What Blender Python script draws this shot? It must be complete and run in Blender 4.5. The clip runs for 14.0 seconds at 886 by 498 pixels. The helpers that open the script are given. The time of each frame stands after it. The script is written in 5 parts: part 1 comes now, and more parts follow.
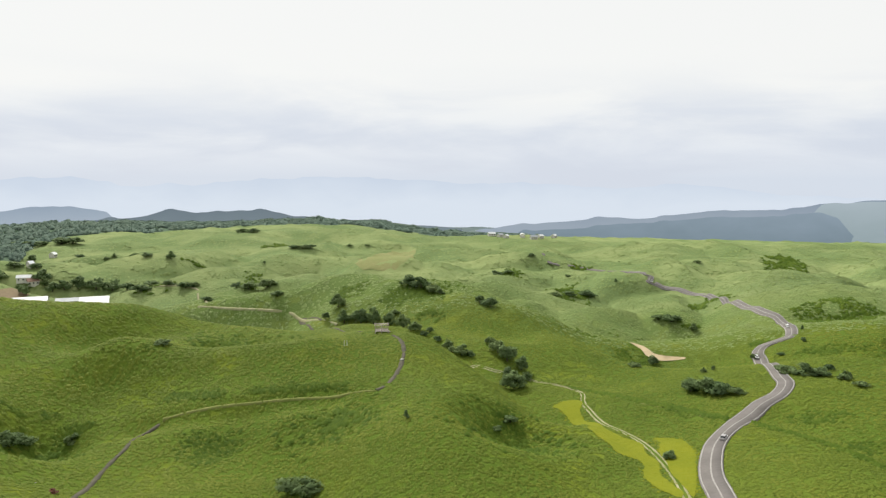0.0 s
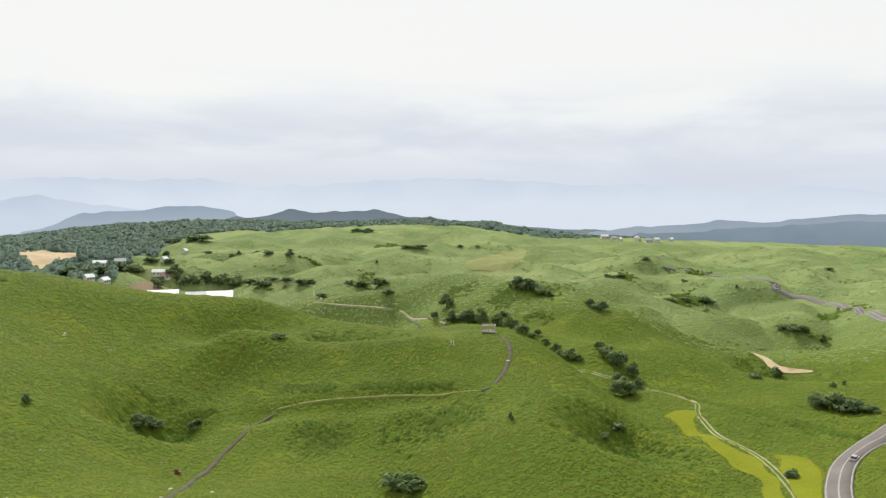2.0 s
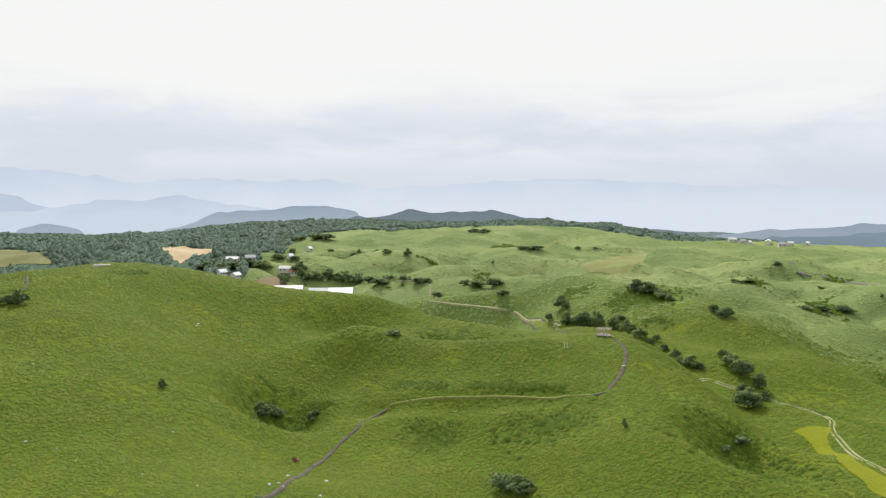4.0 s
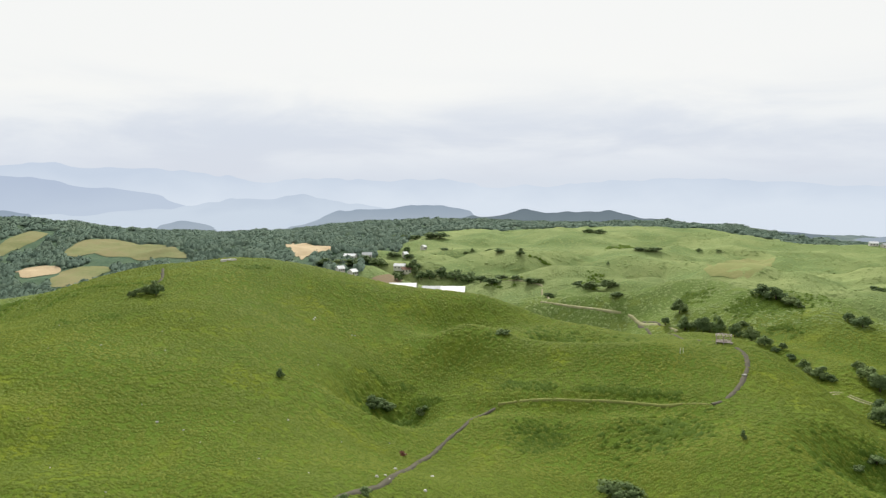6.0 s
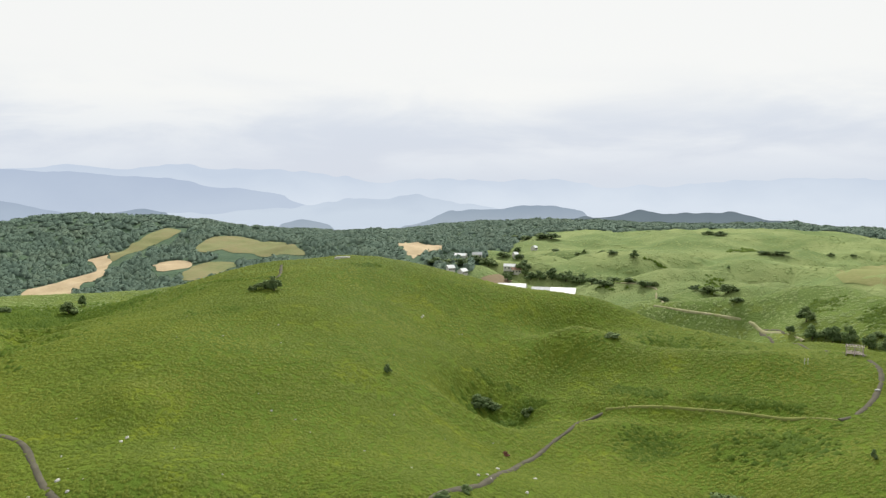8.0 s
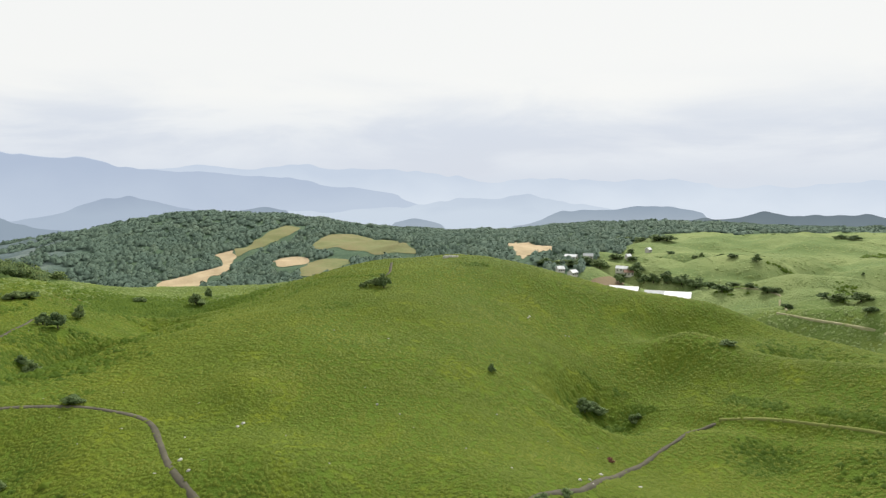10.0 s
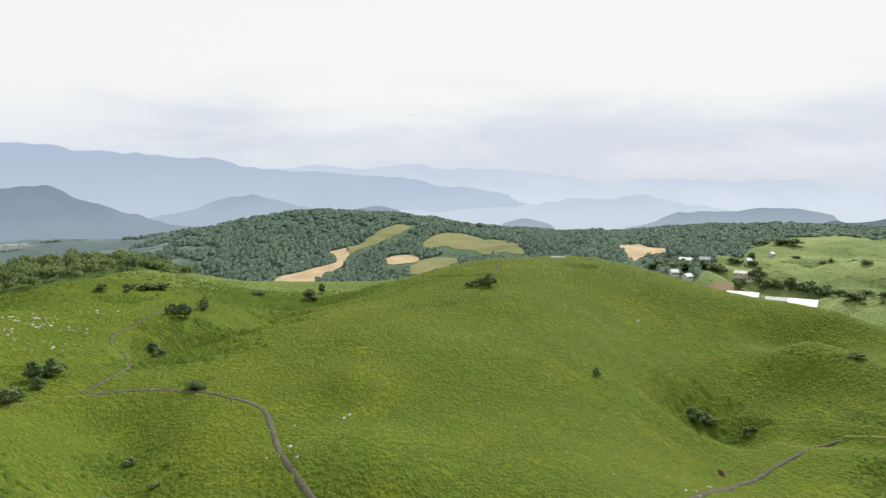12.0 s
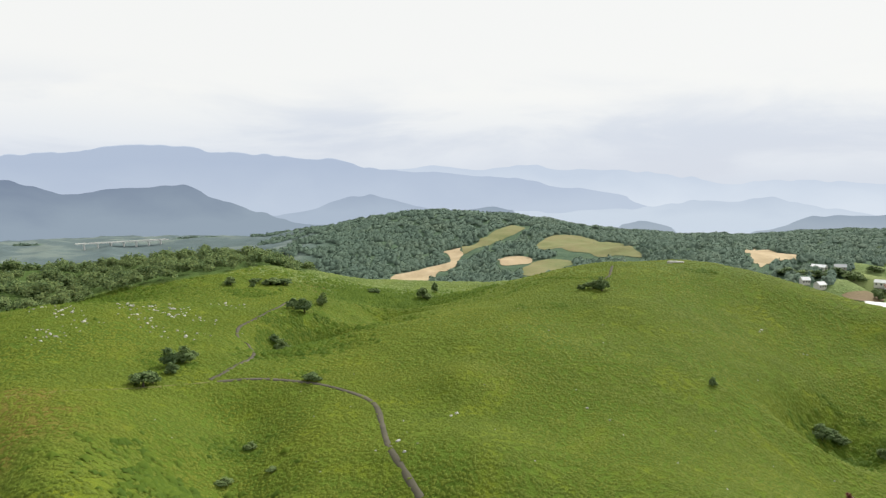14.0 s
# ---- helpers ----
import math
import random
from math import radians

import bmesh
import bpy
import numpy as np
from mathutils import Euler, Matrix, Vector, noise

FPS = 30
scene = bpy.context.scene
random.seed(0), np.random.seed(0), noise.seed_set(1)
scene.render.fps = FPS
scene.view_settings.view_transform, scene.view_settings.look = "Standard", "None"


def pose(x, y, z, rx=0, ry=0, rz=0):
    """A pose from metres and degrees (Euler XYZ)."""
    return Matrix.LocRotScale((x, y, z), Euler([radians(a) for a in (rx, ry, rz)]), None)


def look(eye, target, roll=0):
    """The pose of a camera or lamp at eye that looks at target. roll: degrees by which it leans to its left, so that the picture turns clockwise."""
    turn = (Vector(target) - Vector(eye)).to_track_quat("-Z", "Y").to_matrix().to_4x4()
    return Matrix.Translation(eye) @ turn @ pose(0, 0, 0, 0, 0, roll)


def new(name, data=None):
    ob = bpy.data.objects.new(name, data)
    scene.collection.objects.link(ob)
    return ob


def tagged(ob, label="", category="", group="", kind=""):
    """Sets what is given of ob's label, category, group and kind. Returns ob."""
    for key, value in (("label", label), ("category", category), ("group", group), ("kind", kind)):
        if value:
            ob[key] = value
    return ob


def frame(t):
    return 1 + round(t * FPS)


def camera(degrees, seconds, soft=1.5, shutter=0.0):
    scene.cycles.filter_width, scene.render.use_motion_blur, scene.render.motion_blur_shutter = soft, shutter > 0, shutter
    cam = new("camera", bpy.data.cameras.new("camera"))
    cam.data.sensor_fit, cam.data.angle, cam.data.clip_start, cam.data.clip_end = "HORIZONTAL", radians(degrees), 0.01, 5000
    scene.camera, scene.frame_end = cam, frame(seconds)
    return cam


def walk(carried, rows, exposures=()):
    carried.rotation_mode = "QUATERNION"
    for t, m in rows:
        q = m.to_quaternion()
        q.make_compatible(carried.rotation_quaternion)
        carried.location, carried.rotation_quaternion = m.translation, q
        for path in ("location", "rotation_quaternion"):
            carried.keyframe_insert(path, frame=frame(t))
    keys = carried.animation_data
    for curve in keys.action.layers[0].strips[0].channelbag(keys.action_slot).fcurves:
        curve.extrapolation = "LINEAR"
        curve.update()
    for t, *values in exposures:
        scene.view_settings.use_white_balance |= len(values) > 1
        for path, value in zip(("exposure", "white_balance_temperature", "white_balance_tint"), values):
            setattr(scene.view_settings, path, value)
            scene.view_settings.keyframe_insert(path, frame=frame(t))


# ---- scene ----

from mathutils import geometry

# ---- camera ----
cam = camera(62.75, 14.0, 1.3)
walk(cam, [
    (0, pose(0.00, 0.00, 100.00, 84.39, -0.16, 1.40)),
    (0.5, pose(0.28, 0.30, 99.86, 84.44, -0.16, 3.45)),
    (1, pose(0.57, 0.59, 99.73, 84.45, -0.17, 5.55)),
    (1.5, pose(0.86, 0.87, 99.61, 84.48, -0.16, 7.81)),
    (2, pose(1.16, 1.15, 99.50, 84.49, -0.16, 10.18)),
    (2.5, pose(1.46, 1.42, 99.40, 84.51, -0.16, 12.56)),
    (3, pose(1.77, 1.68, 99.31, 84.51, -0.12, 14.76)),
    (3.5, pose(2.09, 1.94, 99.22, 84.52, -0.10, 17.05)),
    (4, pose(2.41, 2.18, 99.14, 84.53, -0.06, 19.44)),
    (6.5, pose(4.13, 3.31, 98.88, 84.50, 0.00, 30.65)),
    (7, pose(4.49, 3.52, 98.86, 84.51, 0.02, 32.84)),
    (7.5, pose(4.85, 3.72, 98.84, 84.52, 0.05, 35.03)),
    (8, pose(5.23, 3.91, 98.83, 84.52, 0.07, 37.28)),
    (10.5, pose(7.19, 4.75, 98.91, 84.51, 0.02, 48.09)),
    (11, pose(7.60, 4.90, 98.95, 84.51, 0.01, 50.14)),
    (11.5, pose(8.02, 5.03, 99.00, 84.52, -0.04, 52.44)),
    (12, pose(8.44, 5.17, 99.06, 84.49, -0.07, 54.72)),
    (12.5, pose(8.87, 5.29, 99.12, 84.51, -0.10, 57.22)),
    (13, pose(9.31, 5.41, 99.20, 84.51, -0.18, 59.80)),
    (13.5, pose(9.75, 5.52, 99.28, 84.52, -0.22, 61.85)),
    (14, pose(10.20, 5.62, 99.38, 84.52, -0.22, 63.77)),
])

# ---- sky, sun ----
SUN_HEIGHT, SUN_BEARING = radians(41), radians(28)   # bearing west of north

world = bpy.data.worlds.new("sky")
scene.world = world
world.use_nodes = True
wn, wl = world.node_tree.nodes, world.node_tree.links
wn.clear()


def wnode(kind, **values):
    n = wn.new(kind)
    for key, value in values.items():
        n.inputs[key].default_value = value
    return n


sky_out = wn.new("ShaderNodeOutputWorld")
sky_bg = wnode("ShaderNodeBackground", Strength=1.03)
sky_tex = wn.new("ShaderNodeTexSky")
sky_tex.sky_type, sky_tex.sun_disc = "NISHITA", False
sky_tex.sun_elevation, sky_tex.sun_rotation = SUN_HEIGHT, -SUN_BEARING
sky_dim = wn.new("ShaderNodeMix")
sky_dim.data_type, sky_dim.blend_type = "RGBA", "MULTIPLY"
sky_dim.inputs["Factor"].default_value = 1.0
sky_dim.inputs["B"].default_value = (0.1, 0.1, 0.1, 1)
wl.new(sky_tex.outputs["Color"], sky_dim.inputs["A"])
way = wn.new("ShaderNodeTexCoord")
split = wn.new("ShaderNodeSeparateXYZ")
wl.new(way.outputs["Generated"], split.inputs[0])
# clouds: long flat banks near the horizon, a bright white deck above
stretch = wn.new("ShaderNodeMapping")
stretch.inputs["Scale"].default_value = (1.0, 1.0, 4.5)
stretch.inputs["Location"].default_value = (1.7, 0.4, 0.2)
wl.new(way.outputs["Generated"], stretch.inputs["Vector"])
banks = wnode("ShaderNodeTexNoise", Scale=3.2, Detail=7.0, Roughness=0.55, Distortion=0.35)
wl.new(stretch.outputs["Vector"], banks.inputs["Vector"])
bank_ramp = wn.new("ShaderNodeMapRange")
bank_ramp.interpolation_type = "SMOOTHSTEP"
for key, value in (("From Min", 0.38), ("From Max", 0.66), ("To Min", 0.0), ("To Max", 1.0)):
    bank_ramp.inputs[key].default_value = value
wl.new(banks.outputs["Fac"], bank_ramp.inputs["Value"])
low = wn.new("ShaderNodeMapRange")
low.interpolation_type = "SMOOTHSTEP"
for key, value in (("From Min", 0.16), ("From Max", 0.045), ("To Min", 0.0), ("To Max", 1.0)):
    low.inputs[key].default_value = value
wl.new(split.outputs["Z"], low.inputs["Value"])
bank = wn.new("ShaderNodeMath")
bank.operation = "MULTIPLY"
wl.new(bank_ramp.outputs["Result"], bank.inputs[0])
wl.new(low.outputs["Result"], bank.inputs[1])
deck = wn.new("ShaderNodeValToRGB")
deck.color_ramp.elements[0].position, deck.color_ramp.elements[0].color = 0.0, (0.66, 0.72, 0.81, 1)
deck.color_ramp.elements[1].position, deck.color_ramp.elements[1].color = 0.11, (0.90, 0.905, 0.89, 1)
e = deck.color_ramp.elements.new(0.035)
e.color = (0.76, 0.80, 0.86, 1)
wl.new(split.outputs["Z"], deck.inputs["Fac"])
grey = wn.new("ShaderNodeMix")
grey.data_type = "RGBA"
grey.inputs["B"].default_value = (0.65, 0.70, 0.79, 1)
wl.new(bank.outputs[0], grey.inputs["Factor"])
wl.new(deck.outputs["Color"], grey.inputs["A"])
cover = wn.new("ShaderNodeMix")
cover.data_type = "RGBA"
cover.inputs["Factor"].default_value = 0.97
wl.new(sky_dim.outputs["Result"], cover.inputs["A"])
wl.new(grey.outputs["Result"], cover.inputs["B"])
wl.new(cover.outputs["Result"], sky_bg.inputs["Color"])
wl.new(sky_bg.outputs[0], sky_out.inputs[0])

sun = new("sun", bpy.data.lights.new("sun", "SUN"))
sun.data.energy, sun.data.angle, sun.data.color = 4.9, radians(9), (1.0, 0.96, 0.88)
away = Vector((-math.sin(SUN_BEARING) * math.cos(SUN_HEIGHT), math.cos(SUN_BEARING) * math.cos(SUN_HEIGHT), math.sin(SUN_HEIGHT)))
sun.matrix_world = look(tuple(away * 1000), (0, 0, 0))


# ---- materials ----
def ramp_of(nodes, stops):
    r = nodes.new("ShaderNodeValToRGB")
    while len(r.color_ramp.elements) < len(stops):
        r.color_ramp.elements.new(0.5)
    for el, (at, c) in zip(r.color_ramp.elements, stops):
        el.position, el.color = at, (*c, 1)
    return r


def material(name, stops, size, rough=0.8, bump=0.0, bump_size=None, metal=0.0, random=0.0, island=False, fine=0.35, translucent=0.0, shine=0.25):
    """A surface whose colour runs through stops by a noise with lumps of that many metres, with a finer one over it."""
    m = bpy.data.materials.new(name)
    m.use_nodes = True
    nodes, links = m.node_tree.nodes, m.node_tree.links
    bsdf = nodes["Principled BSDF"]
    bsdf.inputs["Roughness"].default_value, bsdf.inputs["Metallic"].default_value = rough, metal
    bsdf.inputs["Specular IOR Level"].default_value = shine
    geo = nodes.new("ShaderNodeNewGeometry")
    coarse = nodes.new("ShaderNodeTexNoise")
    coarse.inputs["Scale"].default_value, coarse.inputs["Detail"].default_value = 1.0 / size, 5
    links.new(geo.outputs["Position"], coarse.inputs["Vector"])
    small = nodes.new("ShaderNodeTexNoise")
    small.inputs["Scale"].default_value, small.inputs["Detail"].default_value = 9.0 / size, 4
    links.new(geo.outputs["Position"], small.inputs["Vector"])
    both = nodes.new("ShaderNodeMix")
    both.inputs["Factor"].default_value = fine
    links.new(coarse.outputs["Fac"], both.inputs["A"])
    links.new(small.outputs["Fac"], both.inputs["B"])
    value = both.outputs["Result"]
    if random:
        if island:
            rnd = geo.outputs["Random Per Island"]
        else:
            rnd = nodes.new("ShaderNodeObjectInfo").outputs["Random"]
        shift = nodes.new("ShaderNodeMath")
        shift.operation = "MULTIPLY_ADD"
        shift.inputs[1].default_value, shift.inputs[2].default_value = random, -random / 2
        links.new(rnd, shift.inputs[0])
        add = nodes.new("ShaderNodeMath")
        links.new(value, add.inputs[0])
        links.new(shift.outputs[0], add.inputs[1])
        value = add.outputs[0]
    ramp = ramp_of(nodes, stops)
    links.new(value, ramp.inputs["Fac"])
    links.new(ramp.outputs["Color"], bsdf.inputs["Base Color"])
    if bump:
        b = nodes.new("ShaderNodeBump")
        b.inputs["Strength"].default_value, b.inputs["Distance"].default_value = 1.0, bump
        tex = nodes.new("ShaderNodeTexNoise")
        tex.inputs["Scale"].default_value, tex.inputs["Detail"].default_value = 1.0 / (bump_size or size / 10), 4
        links.new(geo.outputs["Position"], tex.inputs["Vector"])
        links.new(tex.outputs["Fac"], b.inputs["Height"])
        links.new(b.outputs["Normal"], bsdf.inputs["Normal"])
    if translucent:
        thin = nodes.new("ShaderNodeBsdfTranslucent")
        links.new(ramp.outputs["Color"], thin.inputs["Color"])
        mix = nodes.new("ShaderNodeMixShader")
        mix.inputs[0].default_value = translucent
        links.new(bsdf.outputs[0], mix.inputs[1])
        links.new(thin.outputs[0], mix.inputs[2])
        links.new(mix.outputs[0], nodes["Material Output"].inputs["Surface"])
    return m


def ground_material():
    """Grass in three tones, with dry patches, the dark floor of the woods and far ground tinted with haze, by the masks
    that the ground carries.
    """
    m = bpy.data.materials.new("grassland")
    m.use_nodes = True
    nodes, links = m.node_tree.nodes, m.node_tree.links
    bsdf = nodes["Principled BSDF"]
    bsdf.inputs["Roughness"].default_value, bsdf.inputs["Specular IOR Level"].default_value = 0.95, 0.03
    geo = nodes.new("ShaderNodeNewGeometry")

    def tex(size, detail, rough=0.55, distortion=0.0):
        n = nodes.new("ShaderNodeTexNoise")
        n.inputs["Scale"].default_value, n.inputs["Detail"].default_value = 1.0 / size, detail
        n.inputs["Roughness"].default_value, n.inputs["Distortion"].default_value = rough, distortion
        links.new(geo.outputs["Position"], n.inputs["Vector"])
        return n.outputs["Fac"]

    def mix(fac, a, b, blend="MIX"):
        n = nodes.new("ShaderNodeMix")
        n.data_type, n.blend_type = "RGBA", blend
        for key, v in (("Factor", fac), ("A", a), ("B", b)):
            if isinstance(v, (int, float)):
                n.inputs[key].default_value = v
            elif isinstance(v, tuple):
                n.inputs[key].default_value = (*v, 1)
            else:
                links.new(v, n.inputs[key])
        return n.outputs["Result"]

    def mask(name):
        n = nodes.new("ShaderNodeAttribute")
        n.attribute_name = name
        return n.outputs["Fac"]

    def smooth(value, a, b, top=1.0):
        n = nodes.new("ShaderNodeMapRange")
        n.interpolation_type = "SMOOTHSTEP"
        n.inputs["From Min"].default_value, n.inputs["From Max"].default_value, n.inputs["To Max"].default_value = a, b, top
        links.new(value, n.inputs["Value"])
        return n.outputs["Result"]

    broad = ramp_of(nodes, GRASS)
    links.new(tex(55, 6, 0.6), broad.inputs["Fac"])
    colour = mix(smooth(tex(23, 5, 0.6, 0.5), 0.50, 0.72, 0.7), broad.outputs["Color"], YELLOW_GRASS)
    colour = mix(smooth(tex(2.2, 4, 0.65), 0.45, 0.75, 0.55), colour, DARK_GRASS)
    colour = mix(smooth(tex(7, 5, 0.7), 0.60, 0.78, 0.35), colour, PALE_GRASS)
    # far grass goes paler and greyer with distance: haze put into its colour
    colour = mix(mask("pasture"), colour, mix(smooth(tex(110, 7, 0.65), 0.40, 0.62), HAZY_PASTURE_A, HAZY_PASTURE_B))
    colour = mix(mask("dry"), colour, mix(tex(3, 4), (0.15, 0.14, 0.03), (0.165, 0.115, 0.03)))
    # the woods floor turns bluer with distance: haze in the colour
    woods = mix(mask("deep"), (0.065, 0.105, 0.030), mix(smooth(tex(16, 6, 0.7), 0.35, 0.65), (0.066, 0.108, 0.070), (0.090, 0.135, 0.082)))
    # far plain and west basin grey-blue, haze painted into the ground colour
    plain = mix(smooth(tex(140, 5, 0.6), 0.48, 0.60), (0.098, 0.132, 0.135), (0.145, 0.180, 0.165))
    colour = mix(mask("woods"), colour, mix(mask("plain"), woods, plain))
    links.new(colour, bsdf.inputs["Base Color"])
    b = nodes.new("ShaderNodeBump")
    b.inputs["Distance"].default_value, b.inputs["Strength"].default_value = 0.55, 0.9
    links.new(tex(1.3, 4, 0.6), b.inputs["Height"])
    b2 = nodes.new("ShaderNodeBump")
    b2.inputs["Distance"].default_value, b2.inputs["Strength"].default_value = 1.0, 0.5
    links.new(tex(9, 4, 0.6), b2.inputs["Height"])
    links.new(b.outputs["Normal"], b2.inputs["Normal"])
    links.new(b2.outputs["Normal"], bsdf.inputs["Normal"])
    return m


GRASS = [(0.28, (0.068, 0.110, 0.015)), (0.5, (0.087, 0.132, 0.018)), (0.72, (0.115, 0.150, 0.021))]
YELLOW_GRASS, DARK_GRASS, PALE_GRASS = (0.160, 0.185, 0.018), (0.058, 0.100, 0.013), (0.15, 0.20, 0.05)
# grass colours of the far pasture, with the haze mixed in
HAZY_PASTURE_A, HAZY_PASTURE_B = (0.148, 0.205, 0.080), (0.235, 0.280, 0.118)
M_GROUND = ground_material()
M_BLADE = material("grass_blade", [(0.25, (0.096, 0.139, 0.021)), (0.5, (0.128, 0.170, 0.024)), (0.75, (0.172, 0.198, 0.029))], 34, 0.7, random=0.11, island=True, translucent=0.2, shine=0.04)
M_LEAF = material("leaves", [(0.2, (0.090, 0.140, 0.060)), (0.5, (0.135, 0.195, 0.078)), (0.8, (0.185, 0.245, 0.095))], 5, 0.7, random=0.4, translucent=0.3, shine=0.04)
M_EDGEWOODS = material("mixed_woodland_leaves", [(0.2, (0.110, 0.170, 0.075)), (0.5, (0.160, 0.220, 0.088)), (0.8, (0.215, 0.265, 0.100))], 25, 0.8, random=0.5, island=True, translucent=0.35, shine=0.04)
# blades for the distance, haze mixed into their colour
M_HAZY_MEADOW = material("hazy_meadow_blade", [(0.25, (0.146, 0.202, 0.066)), (0.5, (0.184, 0.242, 0.082)), (0.75, (0.226, 0.274, 0.102))], 60, 0.7, random=0.06, island=True, translucent=0.2, shine=0.04)
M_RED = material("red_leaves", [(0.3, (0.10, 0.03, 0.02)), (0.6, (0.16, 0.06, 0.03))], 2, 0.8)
# leaves of the far woods: bluer than the near ones, haze put into the colour
M_HAZY_WOODS = material("hazy_woodland_leaves", [(0.2, (0.100, 0.152, 0.122)), (0.5, (0.124, 0.180, 0.136)), (0.8, (0.155, 0.205, 0.140))], 60, 0.8, random=0.16, island=True, translucent=0.2, shine=0.04)
M_BARK = material("bark", [(0.3, (0.05, 0.04, 0.03)), (0.7, (0.11, 0.09, 0.07))], 0.6, 0.9, 0.03)
M_ASPHALT = material("worn_asphalt", [(0.3, (0.125, 0.115, 0.107)), (0.7, (0.185, 0.170, 0.160))], 9, 0.9, 0.01, 0.2, shine=0.06)
M_LINE = material("road_paint", [(0.3, (0.21, 0.20, 0.185)), (0.7, (0.30, 0.285, 0.265))], 2, 0.7)
M_GRAVEL = material("gravel_path", [(0.3, (0.070, 0.066, 0.048)), (0.7, (0.115, 0.106, 0.080))], 3, 0.95, 0.03, 0.3, shine=0.06)
M_RUT = material("pale_rut", [(0.3, (0.19, 0.20, 0.085)), (0.7, (0.33, 0.31, 0.20))], 4, 0.95, 0.03, 0.3, shine=0.06)
M_TRODDEN = material("trodden_grass", [(0.3, (0.11, 0.14, 0.03)), (0.7, (0.19, 0.19, 0.07))], 3, 0.95, 0.03, 0.3, shine=0.06)
M_CONCRETE = material("concrete", [(0.3, (0.36, 0.35, 0.32)), (0.7, (0.52, 0.50, 0.46))], 3, 0.9, 0.01)
M_PALE_CONCRETE = material("pale_concrete", [(0.3, (0.62, 0.62, 0.60)), (0.7, (0.74, 0.74, 0.72))], 6, 0.9, 0.01)
M_YELLOW = material("mown_yellow_meadow", [(0.3, (0.135, 0.160, 0.012)), (0.5, (0.160, 0.180, 0.013)), (0.7, (0.188, 0.198, 0.015))], 14, 0.9, 0.25, 1.1, shine=0.05)
M_TAN = material("bare_earth_field", [(0.3, (0.32, 0.25, 0.15)), (0.7, (0.47, 0.38, 0.25))], 25, 0.95, 0.3, 4, shine=0.05)
M_DRY = material("dry_grass_field", [(0.3, (0.17, 0.205, 0.075)), (0.5, (0.205, 0.215, 0.085)), (0.7, (0.25, 0.24, 0.11))], 30, 0.95, 0.3, 4, shine=0.05)
M_BROWN = material("ploughed_earth", [(0.3, (0.14, 0.10, 0.06)), (0.7, (0.22, 0.17, 0.09))], 18, 0.95, 0.3, 3)
M_CLEAR = material("clearing_grass", [(0.3, (0.13, 0.16, 0.065)), (0.5, (0.18, 0.185, 0.085)), (0.7, (0.22, 0.185, 0.10))], 60, 0.95, 0.4, 5, shine=0.05)
M_ROCK = material("limestone", [(0.3, (0.34, 0.34, 0.31)), (0.6, (0.48, 0.47, 0.44)), (0.8, (0.60, 0.59, 0.55))], 0.9, 0.9, 0.06, 0.25, random=0.3)


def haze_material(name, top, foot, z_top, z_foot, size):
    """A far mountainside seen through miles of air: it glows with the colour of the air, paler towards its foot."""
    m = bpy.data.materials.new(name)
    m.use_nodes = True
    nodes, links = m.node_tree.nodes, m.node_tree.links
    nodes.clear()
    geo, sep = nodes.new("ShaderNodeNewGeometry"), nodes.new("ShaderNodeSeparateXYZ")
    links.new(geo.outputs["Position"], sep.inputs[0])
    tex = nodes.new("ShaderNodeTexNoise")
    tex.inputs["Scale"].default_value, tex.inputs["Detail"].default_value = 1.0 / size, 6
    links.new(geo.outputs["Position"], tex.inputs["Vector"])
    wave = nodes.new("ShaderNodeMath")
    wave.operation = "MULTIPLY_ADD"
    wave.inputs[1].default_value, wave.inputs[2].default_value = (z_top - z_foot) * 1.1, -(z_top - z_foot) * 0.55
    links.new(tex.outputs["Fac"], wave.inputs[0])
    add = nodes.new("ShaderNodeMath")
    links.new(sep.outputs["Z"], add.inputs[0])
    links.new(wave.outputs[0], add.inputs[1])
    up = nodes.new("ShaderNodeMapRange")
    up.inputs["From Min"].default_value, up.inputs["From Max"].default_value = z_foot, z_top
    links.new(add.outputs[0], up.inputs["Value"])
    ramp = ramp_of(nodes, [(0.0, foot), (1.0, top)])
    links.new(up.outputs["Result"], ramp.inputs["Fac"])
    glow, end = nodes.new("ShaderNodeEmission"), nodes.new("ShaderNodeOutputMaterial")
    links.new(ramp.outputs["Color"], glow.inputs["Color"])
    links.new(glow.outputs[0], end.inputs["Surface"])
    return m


# ---- the ground ----
# rolling grassland: every hill or hollow is (east, north, radius, height)
NEAR_HILLS = [
    (-45, -7, 20, 3.9), (-4, 46, 13, -4.2), (-17, 64, 12, -3.7), (-67, 16, 12, -3.7),
    (-55, 51, 32, 6.1), (75, 32, 32, -7.4), (-70, 46, 13, -5.7), (19, 82, 31, -6.5),
    (-57, 62, 13, -5.7), (-28, 80, 12, -4.5), (-93, 3, 19, -9.5), (-103, -17, 11, 3.3),
    (-76, 77, 12, -2.9), (-100, 42, 18, -2.2), (-33, 105, 11, -3.4), (77, 97, 19, -1.7),
    (-129, -4, 11, 6.9), (-81, 111, 15, 9.5), (-108, -89, 37, -6.1), (30, 148, 23, -2.2),
    (-40, 146, 25, -7), (-155, 9, 25, 27.3), (-133, 81, 16, 9),
]
